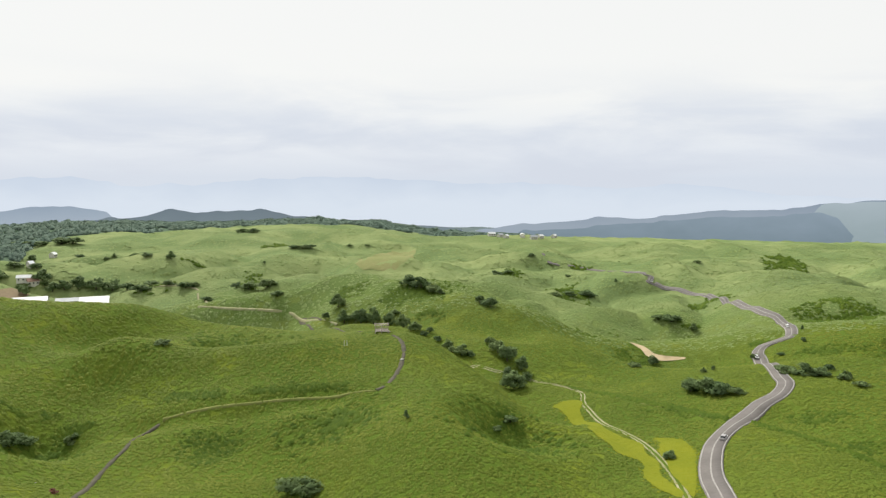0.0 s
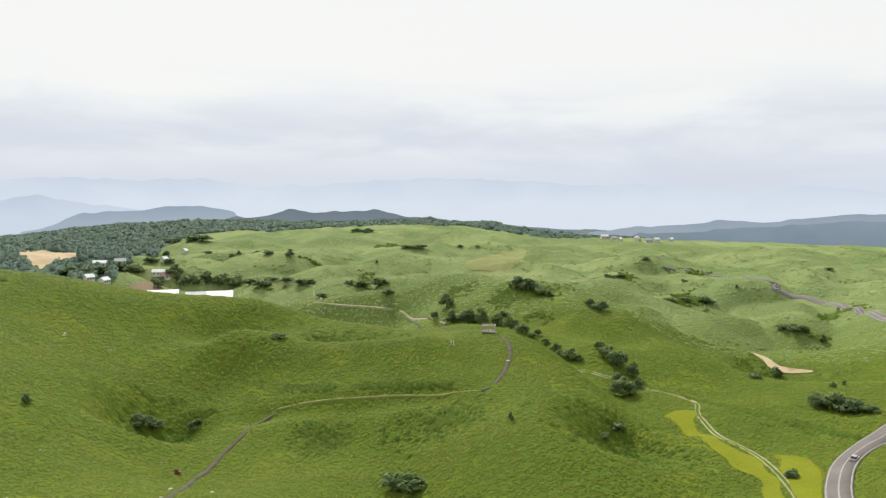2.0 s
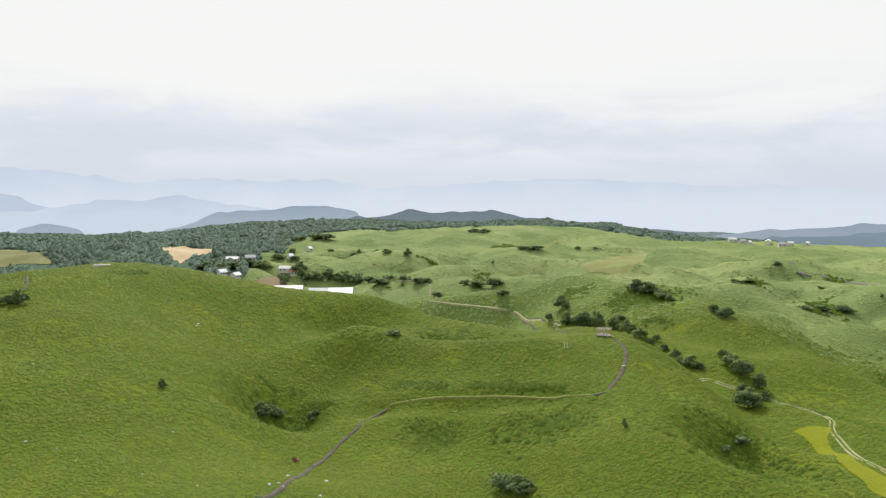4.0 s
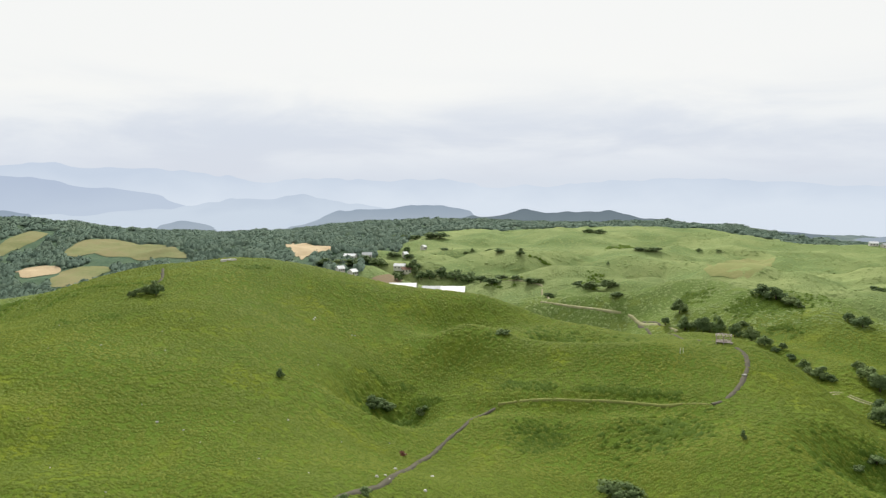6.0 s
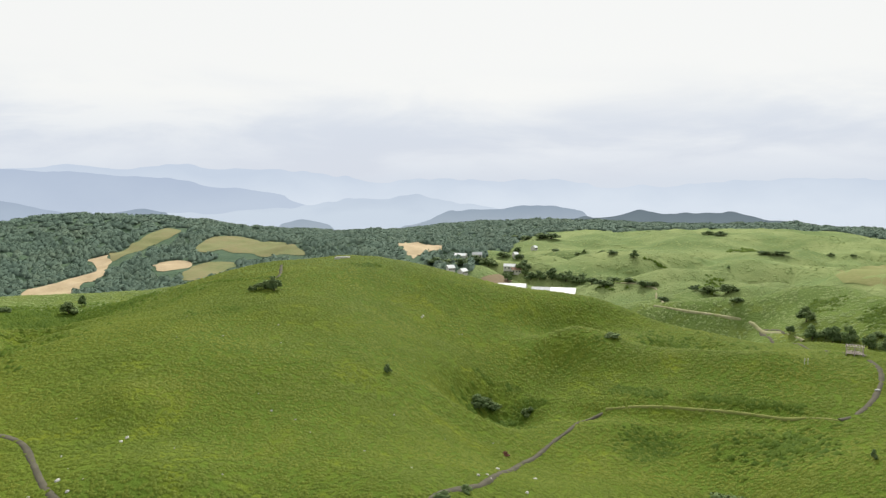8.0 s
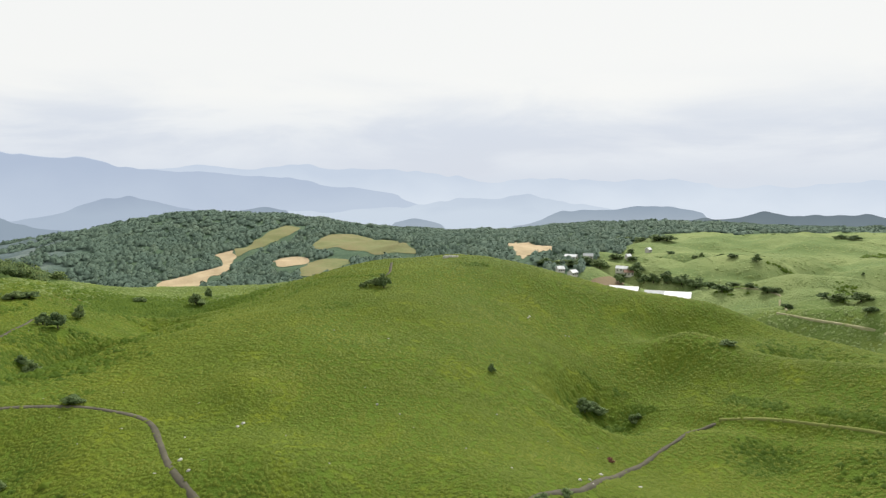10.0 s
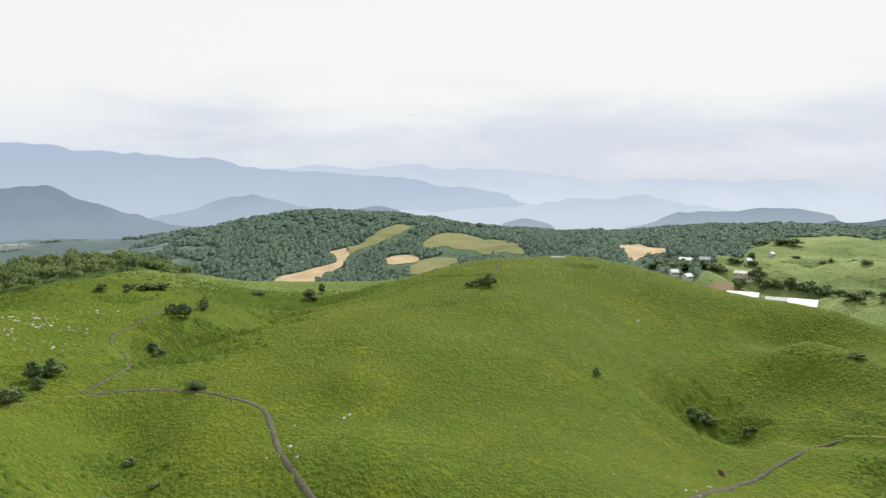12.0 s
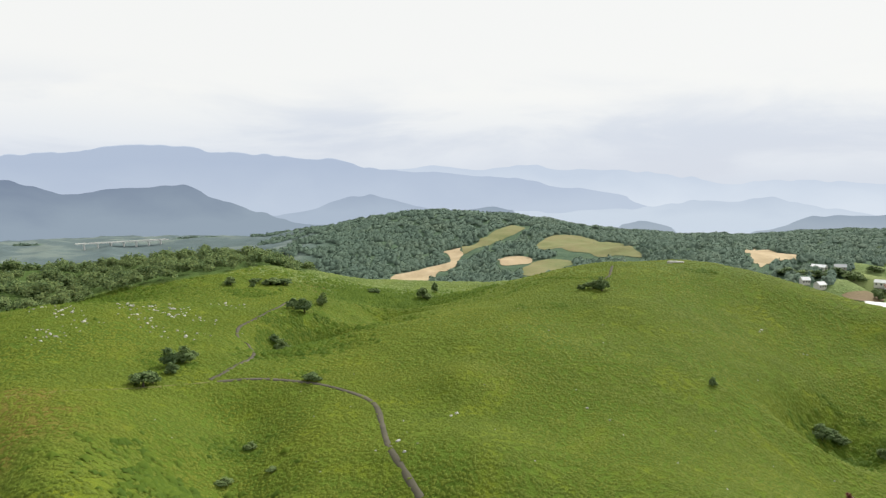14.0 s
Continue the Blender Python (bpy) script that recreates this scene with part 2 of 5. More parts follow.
NEAR_HILLS_WEST = [
    (-106, 121, 27, 9), (-163, 18, 17, -13.1), (-87, 146, 15, 2.2), (88, 161, 28, 7.4),
    (46, 192, 21, -3.5), (-191, 57, 52, 14.2), (-46, 194, 21, -2.6), (-199, -24, 21, 9.2),
    (-189, -75, 29, -4.6), (-177, 104, 8, 3.4), (-100, 195, 22, -9.5), (2, 220, 23, 8.9),
    (126, 203, 28, 3.2), (-242, -23, 38, 11.6), (55, 246, 26, -6.5), (-205, 169, 43, 27.4),
    (-205, 172, 25, -12.9), (-131, 234, 25, -11), (-12, 286, 26, 5.7), (158, 239, 37, 1.2),
    (-272, -115, 49, -15.3), (-280, 96, 33, 6.6), (50, 316, 33, -11.6),
]
MIDDLE_HILLS = [
    (-168, 274, 33, -7.3), (-39, 320, 29, 7.6), (-323, -18, 52, 18.2), (-262, 241, 39, 8.3),
    (-344, 179, 102, 8.5), (-79, 391, 40, -4.2), (115, 382, 42, -16.1), (-175, 385, 39, 9.1),
    (-277, 325, 69, 31), (148, 422, 43, -3.7), (-133, 448, 46, -13.7), (-460, -94, 44, 5.9),
    (-469, 36, 77, 10.9), (-462, -92, 121, 14.3), (-253, 399, 46, -22), (112, 464, 67, -3.2),
    (-368, 311, 44, 3.1), (-485, -24, 45, -7.1), (-472, -185, 53, -11.5), (-3, 513, 57, 13.7),
    (-283, 433, 47, 22.7), (108, 506, 53, -18.8),
]
OUTER_HILLS = [
    (-244, 458, 50, -20.5), (-516, -77, 54, 11.5), (-453, 266, 53, 5.4), (240, 491, 67, 1.8),
    (-190, 531, 54, 12.9), (-328, 461, 49, 5.1), (92, 563, 56, 17.1), (-559, 115, 90, 21.1),
    (-400, 408, 61, -5.4), (-87, 567, 49, 8.2), (168, 592, 57, -5.3), (-191, 590, 63, -13.6),
    (-610, -139, 101, 14.8), (-593, 209, 56, -12.5), (-93, 634, 63, -9.5), (94, 653, 106, -26.3),
    (-666, 142, 57, 6.1), (-513, 459, 109, -16), (-325, 608, 109, -27.6), (-214, 657, 65, 24.8),
    (-691, -30, 78, -5.4), (-466, 582, 75, 7.8),
]
FAR_HILLS = [
    (455, 597, 123, -4.5), (281, 703, 60, 5.5), (-690, 316, 122, -22), (-94, 764, 78, 6.4),
    (25, 778, 75, 7.5), (-381, 696, 68, -6.9), (-679, 488, 93, -7.4), (-195, 816, 75, -13.7),
    (-329, 787, 75, 8.8), (-881, 186, 94, -10.9), (-838, -362, 99, 13.5), (-911, -124, 146, -18.2),
    (-504, 841, 90, -5.1), (524, 861, 259, 6.9), (-922, 409, 102, -18.7), (-707, 772, 95, 12.6),
    (-242, 1062, 95, 6.5), (306, 1055, 109, 9.8), (-1112, -4, 288, -25.1), (-1063, 340, 114, 22.5),
    (541, 1079, 192, 24.6), (-1090, 526, 110, -19.7),
]
FAR_HILLS_WEST = [
    (-283, 1236, 131, 14.9), (389, 1240, 113, -20), (-953, 936, 357, 8.9), (135, 1336, 113, 12.1),
    (-981, 935, 126, -16.8), (-1336, -230, 143, -13.8), (-1406, 251, 145, -14.6), (-1321, 597, 234, 24.8),
    (-405, 1424, 385, 27.5), (-1320, 690, 233, 35.7), (-1385, -559, 157, 22), (12, 1595, 137, -15.3),
    (-261, 1674, 152, 18.2), (-877, 1469, 167, 16.7), (-1932, -163, 314, -14), (614, 2082, 558, -21.9),
    (-2305, -918, 284, 15.7), (-2401, 1093, 424, -39), (-2842, -156, 504, -13.6), (-2483, 1421, 761, -16.5),
    (-553, 2917, 758, -10.7), (1206, 4025, 1282, -11.6),
]
KNOLLS = [(-58, 637, 64, 10.2), (-229, 798, 83, 7.7), (-312, 97, 33, 1.4), (210, 793, 180, 1.6), (199, 448, 49, 1.9), (-26, 349, 52, -0.6), (-225, 610, 65, 1.3), (94, 653, 66, 1.1), (-173, 106, 20, 0.4), (-161, 223, 61, -0.2), (-173, 264, 32, 0.4), (-365, 700, 79, -1), (-21, 274, 28, 0.4), (-173, 264, 69, -0.2), (-101, 116, 15, 0.3), (229, 766, 80, -0.9), (-429, 1458, 152, -1.2), (-429, 1458, 334, 0.9), (-429, 1458, 152, -1.2), (-173, 264, 32, 0.3), (-346, 137, 37, -0.5), (-169, 115, 45, -0.1), (94, 653, 145, -0.3)]
RISES = [(-332, 262, 22, 3.2), (-213, 333, 22, 2), (94, 653, 66, 0.7), (-3, 285, 28, -0.2), (-46, 332, 34, 0.3), (-26, 349, 52, -0.2), (-429, 1458, 334, 0.7), (-429, 1458, 152, -1), (-122, 608, 62, -0.4), (-173, 106, 20, 0.2), (-173, 264, 69, -0.1), (-46, 332, 34, 0.2), (-26, 349, 35, -0.2), (449, 1199, 128, -0.6), (-21, 274, 28, 0.2), (-155, 9, 16, -0.5), (449, 1199, 282, 0.6), (449, 1199, 128, -0.8), (-258, 68, 27, 0.5), (-283, 59, 29, -0.6), (-163, 398, 43, 0.4), (-346, 137, 56, 0.2), (-3, 285, 28, -0.2), (94, 653, 145, -0.3), (16, 440, 44, 0.5)]
LIPS = [(-246, 67, 15, 3.6), (-255, 79, 15, 3.6), (-261, 91, 15, 3.6), (-289, 112, 15, 3.6), (-307, 131, 15, 3.6), (-342, 161, 15, 3.6), (-151, 283, 17, 3.4), (-144, 297, 17, 3.4), (-132, 308, 17, 3.4), (-124, 332, 17, 3.4), (15, 209, 10, 1.2), (-136, 196, 8, 1), (-129, 201, 8, 1), (-109, 434, 20, 2.2), (-59, 393, 20, 2.2), (-18, 320, 20, 2.2), (-236, 325, 34, 1.8), (-188, 356, 34, 1.8), (-166, 367, 34, 1.8), (-83, 543, 34, 5), (-47, 516, 34, 5), (-10, 493, 34, 5), (224, 403, 24, 3), (-198, 653, 60, 6)]
TRENCHES = [(-273, 75, 16, -9), (-282, 88, 16, -9), (-288, 101, 16, -9), (-316, 122, 16, -9), (-334, 142, 16, -9), (-367, 173, 16, -9), (-166, 313, 18, -5), (-158, 327, 18, -5), (-145, 339, 18, -5), (-135, 363, 18, -5), (16, 227, 10, -4), (-144, 208, 8, -3.5), (-137, 213, 8, -3.5), (-119, 475, 21, -8), (-65, 435, 21, -8), (-20, 362, 21, -8), (-277, 382, 36, -8), (-221, 418, 36, -8), (-195, 431, 36, -8), (-94, 613, 36, -11), (-53, 586, 36, -11), (-11, 563, 36, -11), (246, 442, 25, -7), (-231, 761, 63, -12)]
BASE_LEVEL, PLATEAU, SADDLE = -34.1, 78.6, -29.3
FAR_HOLLOWS = [(-101, 631, 42, 9), (-57, 637, 40, 8), (-12, 639, 40, 8), (19, 559, 30, 6), (-232, 807, 55, 10), (-170, 802, 50, 9), (-265, 754, 45, 8), (-241, 592, 35, 6), (-127, 545, 30, 6), (-122, 942, 60, 8), (68, 646, 40, 7), (120, 628, 35, 7), (137, 480, 26, 6), (295, 786, 50, 7), (369, 776, 55, 8), (220, 426, 34, 6), (239, 919, 60, 7), (46, 928, 50, 7), (-456, 1022, 60, 8), (-236, 1094, 60, 9)]
HOLLOWS = [(-499, 35, 62, 12), (-500, -35, 62, 12), (-489, -104, 62, 12), (-382, 180, 52, 6.5), (-408, 156, 45, 3.5), (-382, -35, 58, 8), (-394, -6, 55, 6), (-141, 229, 17, 6.5), (17, 224, 20, 9.0), (-146, 21, 20, 4.5), (-252, 76, 24, 5.0), (-285, 115, 22, 4.5), (-40, 235, 16, 3.0), (-106, 338, 26, 4.5), (84, 470, 26, 6.0), (150, 480, 24, 6.0), (215, 330, 24, 5.0), (-24, 470, 22, 5.0)]


# dry valleys, gullies and banks: (way points, half width, depth; below zero for a ridge)
TROUGHS = [
    ([(-141, 226), (-147, 250), (-143, 272)], 16, 3.5),      # between the big hill and its spur
    ([(-136, 288), (-112, 291), (-88, 293), (-64, 293)], 16, -6),                    # back of the spur
    ([(-134, 319), (-122, 321), (-100, 332), (-74, 327)], 14, 3.5),
    ([(-112, 242), (-94, 246), (-69, 250), (-46, 252)], 7, 3),           # cut along the footpath
    ([(-74, 228), (-58, 212), (-46, 192), (-36, 165)], 19, 9),                       # basin below the spur
    ([(-20, 348), (2, 326), (16, 306), (24, 288), (32, 262)], 14, 8),                # gully with the grove
    ([(-190, 545), (-140, 548), (-108, 553), (-78, 550), (-48, 545), (-8, 526), (32, 506)], 24, 12),
    ([(-165, 470), (-122, 446), (-86, 424), (-50, 418), (-15, 408), (22, 392)], 22, 8),
    ([(-300, 722), (-250, 738), (-200, 744), (-150, 732), (-108, 720)], 40, 14),
    ([(-335, 330), (-292, 372), (-242, 402), (-200, 426), (-165, 440)], 36, 12),     # back of the big hill
    ([(-384, 190), (-318, 146), (-274, 110), (-260, 86), (-244, 62)], 14, 3),        # dip between the big hill and the west meadow
    ([(-188, 40), (-166, 38), (-152, 34)], 16, 9),                                   # west basin
    ([(-420, 240), (-456, 192), (-486, 150)], 30, 10),                               # fall behind the west meadow
    ([(62, 420), (96, 398), (122, 372)], 20, 6),
    ([(128, 520), (152, 506), (178, 480)], 18, 6),
    ([(196, 332), (176, 346), (150, 352)], 16, 4),
    ([(108, 240), (118, 216), (124, 192)], 13, 4),
]


def lattice(i, j, seed):
    """Random numbers from 0 to 1 on the whole numbers i, j."""
    a = (i.astype(np.int64) * 374761393 + j.astype(np.int64) * 668265263 + seed * 974711) & 0x7FFFFFFF
    a = ((a ^ (a >> 13)) * 1274126177) & 0x7FFFFFFF
    return ((a ^ (a >> 16)) & 0xFFFF) / 65535.0


def soft_noise(x, y, size, seed):
    """Smooth noise from -1 to 1 with lumps of that many metres."""
    u, v = x / size, y / size
    i, j = np.floor(u), np.floor(v)
    u, v = u - i, v - j
    u, v = u * u * u * (u * (u * 6 - 15) + 10), v * v * v * (v * (v * 6 - 15) + 10)
    a = lattice(i, j, seed) * (1 - u) + lattice(i + 1, j, seed) * u
    b = lattice(i, j + 1, seed) * (1 - u) + lattice(i + 1, j + 1, seed) * u
    return 2 * (a * (1 - v) + b * v) - 1


def relief(x, y):
    """Sink-holes, hummocks and the fall of the far plain, on top of the hills."""
    r = np.hypot(x, y)
    far = np.clip((r - 330) / 400, 0, 1)
    z = -0.05 * np.maximum(r - 1750, 0) ** 1.02
    lumps = soft_noise(x + 0.3 * y, y, 120, 3)
    z = z + (0.3 + 9.0 * far) * (0.55 - np.abs(lumps)) + (0.4 + 4.5 * far) * (0.4 - np.abs(soft_noise(x + 31, y - 17, 62, 5)))
    # rounded hills with creased valleys between them on the open pasture
    pasture = np.clip((r - 400) / 150, 0, 1) * np.clip((1250 - r) / 300, 0, 1) * np.clip((44 - np.degrees(np.arctan2(-x, y))) / 8, 0, 1)
    z = z + pasture * (25 * (np.minimum(np.abs(soft_noise(x - 0.25 * y, y * 1.25, 135, 14)), 0.6) - 0.45) + 9 * (np.minimum(np.abs(soft_noise(x + 11, y, 60, 15)), 0.6) - 0.4))
    z = z + (0.3 + 1.3 * far) * soft_noise(x, y, 27, 9) + 0.25 * soft_noise(x, y, 11, 7)
    for hx, hy, size, rise in LIPS + TRENCHES:
        z = z + rise * np.exp(-((x - hx) ** 2 + (y - hy) ** 2) / (size * size))
    for points, wide, depth in TROUGHS:
        near = np.full(np.shape(x), 1e9)
        for (ax, ay), (bx, by) in zip(points, points[1:]):
            ux, uy = bx - ax, by - ay
            t = np.clip(((x - ax) * ux + (y - ay) * uy) / (ux * ux + uy * uy), 0, 1)
            near = np.minimum(near, (x - ax - t * ux) ** 2 + (y - ay - t * uy) ** 2)
        z = z - depth * np.exp(-near / (wide * wide))
    for hx, hy, size, depth in HOLLOWS + FAR_HOLLOWS:
        z = z - depth * np.exp(-(((x - hx) ** 2 + (y - hy) ** 2) / (size * size)) ** 1.6)
    return z


def height(x, y):
    """The ground's height at x, y (arrays)."""
    x, y = np.asarray(x, float), np.asarray(y, float)
    r = np.hypot(x, y)
    z = BASE_LEVEL + PLATEAU * np.exp(-(r / 900) ** 2) + SADDLE * np.exp(-(r / 350) ** 2)
    for hills in (NEAR_HILLS, NEAR_HILLS_WEST, MIDDLE_HILLS, OUTER_HILLS, FAR_HILLS, FAR_HILLS_WEST, KNOLLS, RISES):
        for hx, hy, size, rise in hills:
            z = z + rise * np.exp(-((x - hx) ** 2 + (y - hy) ** 2) / (2 * size * size))
    return z + relief(x, y)


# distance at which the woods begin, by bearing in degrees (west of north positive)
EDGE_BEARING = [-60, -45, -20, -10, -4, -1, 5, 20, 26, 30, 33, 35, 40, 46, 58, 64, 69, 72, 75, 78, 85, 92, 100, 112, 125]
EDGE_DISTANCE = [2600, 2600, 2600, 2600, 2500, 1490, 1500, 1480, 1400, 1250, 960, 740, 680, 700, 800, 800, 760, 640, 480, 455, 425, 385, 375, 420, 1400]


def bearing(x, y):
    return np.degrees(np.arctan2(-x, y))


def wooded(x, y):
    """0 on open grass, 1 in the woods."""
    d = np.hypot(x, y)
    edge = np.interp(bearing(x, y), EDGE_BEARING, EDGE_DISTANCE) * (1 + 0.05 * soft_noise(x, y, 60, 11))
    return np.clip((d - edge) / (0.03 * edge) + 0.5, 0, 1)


def z_at(x, y):
    return float(height(np.array([x]), np.array([y]))[0])


def mesh_object(name, verts, faces, mat, smooth=False):
    me = bpy.data.meshes.new(name)
    me.from_pydata(verts, [], faces)
    if smooth:
        me.polygons.foreach_set("use_smooth", [True] * len(me.polygons))
    me.materials.append(mat)
    return new(name, me)


def quads_mesh(name, co, quads, mat, smooth=True, normals=None):
    """A mesh from arrays: points n x 3, faces m x 4 (or m x 3)."""
    me = bpy.data.meshes.new(name)
    k = quads.shape[1]
    me.vertices.add(len(co))
    me.vertices.foreach_set("co", np.ascontiguousarray(co, np.float32).ravel())
    me.loops.add(quads.size)
    me.loops.foreach_set("vertex_index", np.ascontiguousarray(quads, np.int32).ravel())
    me.polygons.add(len(quads))
    me.polygons.foreach_set("loop_start", np.arange(0, quads.size, k, dtype=np.int32))
    me.polygons.foreach_set("use_smooth", np.full(len(quads), smooth))
    me.update(calc_edges=True)
    if normals is not None:
        n = normals / (np.linalg.norm(normals, axis=1)[:, None] + 1e-9)
        me.normals_split_custom_set_from_vertices(n.tolist())
    me.materials.append(mat)
    return me


def build_ground():
    turn = np.radians(np.concatenate([np.arange(-44, 112, 0.3), np.arange(112, 316, 4.0)]))
    reach = np.concatenate([[0.5, 12, 25], 40 * 1.0082 ** np.arange(0, 584)])
    a, d = np.meshgrid(turn, reach)
    x, y = -d * np.sin(a), d * np.cos(a)
    co = np.stack([x, y, height(x, y)], -1).reshape(-1, 3)
    n, m = len(reach), len(turn)
    i, j = np.meshgrid(np.arange(n - 1), np.arange(m), indexing="ij")
    k = (j + 1) % m
    quads = np.stack([i * m + j, i * m + k, (i + 1) * m + k, (i + 1) * m + j], -1).reshape(-1, 4)[:, ::-1]
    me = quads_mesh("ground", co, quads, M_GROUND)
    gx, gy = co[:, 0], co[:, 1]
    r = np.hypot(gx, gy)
    # pasture, plain and deep grow with distance and bring haze into the ground colour
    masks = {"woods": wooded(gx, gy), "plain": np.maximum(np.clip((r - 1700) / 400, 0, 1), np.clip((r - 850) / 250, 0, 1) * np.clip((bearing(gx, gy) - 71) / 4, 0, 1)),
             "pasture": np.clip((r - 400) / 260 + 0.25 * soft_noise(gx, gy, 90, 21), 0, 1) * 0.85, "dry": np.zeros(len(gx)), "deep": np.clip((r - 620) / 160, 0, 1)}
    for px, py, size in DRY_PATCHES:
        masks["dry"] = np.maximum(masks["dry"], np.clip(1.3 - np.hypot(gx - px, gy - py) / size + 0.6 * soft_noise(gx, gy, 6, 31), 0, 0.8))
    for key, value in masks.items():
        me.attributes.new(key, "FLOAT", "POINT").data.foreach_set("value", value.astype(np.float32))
    ob = new("ground", me)
    return tagged(ob, "rolling green grass hills with hollows and wooded edges", "ground", kind="structure")


DRY_PATCHES = [(-172, -18, 20), (-196, -10, 9), (-402, 128, 14)]
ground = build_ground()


# ---- far mountains ----
def ridge(name, skyline, distance, depth, foot, mat, rough, label, taper=2.0):
    """A mountain chain at that distance, whose crest runs through skyline: (bearing, elevation) in degrees."""
    at = np.array([p[0] for p in skyline])
    up = np.array([p[1] for p in skyline])
    turn = np.arange(at[0], at[-1], 0.12)
    top = np.interp(turn, at, up)
    kernel = np.hanning(9) / np.hanning(9).sum()
    top = np.convolve(np.pad(top, 4, "edge"), kernel, "valid")
    rows = 14
    co = []
    for k in range(rows + 1):
        f = k / rows
        a = np.radians(turn)
        d = distance - depth * (1 - f)
        crest = 101 + distance * np.tan(np.radians(top))
        if taper:
            fade = np.clip(np.minimum(turn - turn[0], turn[-1] - turn) / taper, 0, 1) ** 0.6
            crest = -150 + (crest + 150) * fade
        spur = soft_noise(turn * distance / 57, np.full(len(turn), d), depth * 0.55, 41)
        z = foot + (crest - foot) * (f ** 1.3 + 0.22 * spur * np.sin(math.pi * f)) + 1.7 * rough * (soft_noise(turn * distance / 57, np.full(len(turn), d), distance / 26, 43) + 0.6 * soft_noise(turn * distance / 57, np.full(len(turn), d), distance / 70, 44)) * f
        co.append(np.stack([-d * np.sin(a), d * np.cos(a), z], -1))
    back = co[-1].copy()
    back *= [1.04, 1.04, 1]
    back[:, 2] = foot
    co.append(back)
    co = np.array(co)
    n, m = co.shape[:2]
    i, j = np.meshgrid(np.arange(n - 1), np.arange(m - 1), indexing="ij")
    quads = np.stack([i * m + j, (i + 1) * m + j, (i + 1) * m + j + 1, i * m + j + 1], -1).reshape(-1, 4)
    ob = new(name, quads_mesh(name, co.reshape(-1, 3), quads, mat))
    return tagged(ob, label, "backdrop", kind="structure")


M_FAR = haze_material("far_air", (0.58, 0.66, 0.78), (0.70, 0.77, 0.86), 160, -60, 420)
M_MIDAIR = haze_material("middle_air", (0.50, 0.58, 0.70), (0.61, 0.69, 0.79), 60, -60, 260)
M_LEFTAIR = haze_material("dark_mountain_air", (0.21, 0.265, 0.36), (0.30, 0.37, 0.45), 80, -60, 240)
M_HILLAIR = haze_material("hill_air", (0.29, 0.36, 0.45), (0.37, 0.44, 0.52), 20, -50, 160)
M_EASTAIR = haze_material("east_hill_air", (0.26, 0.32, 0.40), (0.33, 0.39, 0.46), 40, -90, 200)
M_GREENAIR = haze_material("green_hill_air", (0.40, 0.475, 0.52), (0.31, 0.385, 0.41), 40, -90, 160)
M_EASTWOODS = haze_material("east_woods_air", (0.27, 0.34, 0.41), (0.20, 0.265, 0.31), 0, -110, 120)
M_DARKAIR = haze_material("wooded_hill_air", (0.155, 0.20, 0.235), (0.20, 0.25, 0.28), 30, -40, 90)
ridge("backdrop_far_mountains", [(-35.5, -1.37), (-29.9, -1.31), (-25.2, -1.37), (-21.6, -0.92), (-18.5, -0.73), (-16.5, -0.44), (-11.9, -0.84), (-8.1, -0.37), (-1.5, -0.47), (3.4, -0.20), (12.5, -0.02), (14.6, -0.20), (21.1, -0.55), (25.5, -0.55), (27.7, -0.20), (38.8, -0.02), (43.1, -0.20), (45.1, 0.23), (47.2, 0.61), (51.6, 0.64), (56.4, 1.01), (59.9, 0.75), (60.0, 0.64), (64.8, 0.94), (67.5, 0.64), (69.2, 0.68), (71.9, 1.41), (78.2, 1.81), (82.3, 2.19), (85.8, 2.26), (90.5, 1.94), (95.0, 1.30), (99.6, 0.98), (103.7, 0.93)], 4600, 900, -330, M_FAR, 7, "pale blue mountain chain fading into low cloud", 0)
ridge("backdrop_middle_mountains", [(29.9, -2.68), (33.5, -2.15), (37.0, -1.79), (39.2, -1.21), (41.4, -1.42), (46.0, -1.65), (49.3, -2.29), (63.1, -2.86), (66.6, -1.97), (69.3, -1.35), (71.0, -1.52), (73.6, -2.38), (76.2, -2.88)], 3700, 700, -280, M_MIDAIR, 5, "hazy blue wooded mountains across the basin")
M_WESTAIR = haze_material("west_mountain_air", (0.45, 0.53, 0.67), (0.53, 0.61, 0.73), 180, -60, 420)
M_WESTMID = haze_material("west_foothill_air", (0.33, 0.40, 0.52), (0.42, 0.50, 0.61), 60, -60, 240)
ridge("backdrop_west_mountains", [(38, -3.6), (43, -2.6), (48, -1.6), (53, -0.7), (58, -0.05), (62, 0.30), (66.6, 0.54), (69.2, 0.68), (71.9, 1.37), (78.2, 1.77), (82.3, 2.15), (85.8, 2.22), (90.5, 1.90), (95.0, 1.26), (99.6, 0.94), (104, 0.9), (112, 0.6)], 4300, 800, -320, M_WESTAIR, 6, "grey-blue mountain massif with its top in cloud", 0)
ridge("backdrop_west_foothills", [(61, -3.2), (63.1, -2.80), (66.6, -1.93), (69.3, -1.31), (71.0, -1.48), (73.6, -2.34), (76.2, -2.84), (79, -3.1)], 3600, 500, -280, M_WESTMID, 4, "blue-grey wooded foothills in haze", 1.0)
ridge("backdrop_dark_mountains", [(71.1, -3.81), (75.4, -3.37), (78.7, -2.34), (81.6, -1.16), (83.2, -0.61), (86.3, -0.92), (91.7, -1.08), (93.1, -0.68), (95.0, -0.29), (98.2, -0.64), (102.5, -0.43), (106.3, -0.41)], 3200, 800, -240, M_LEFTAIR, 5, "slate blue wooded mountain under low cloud")
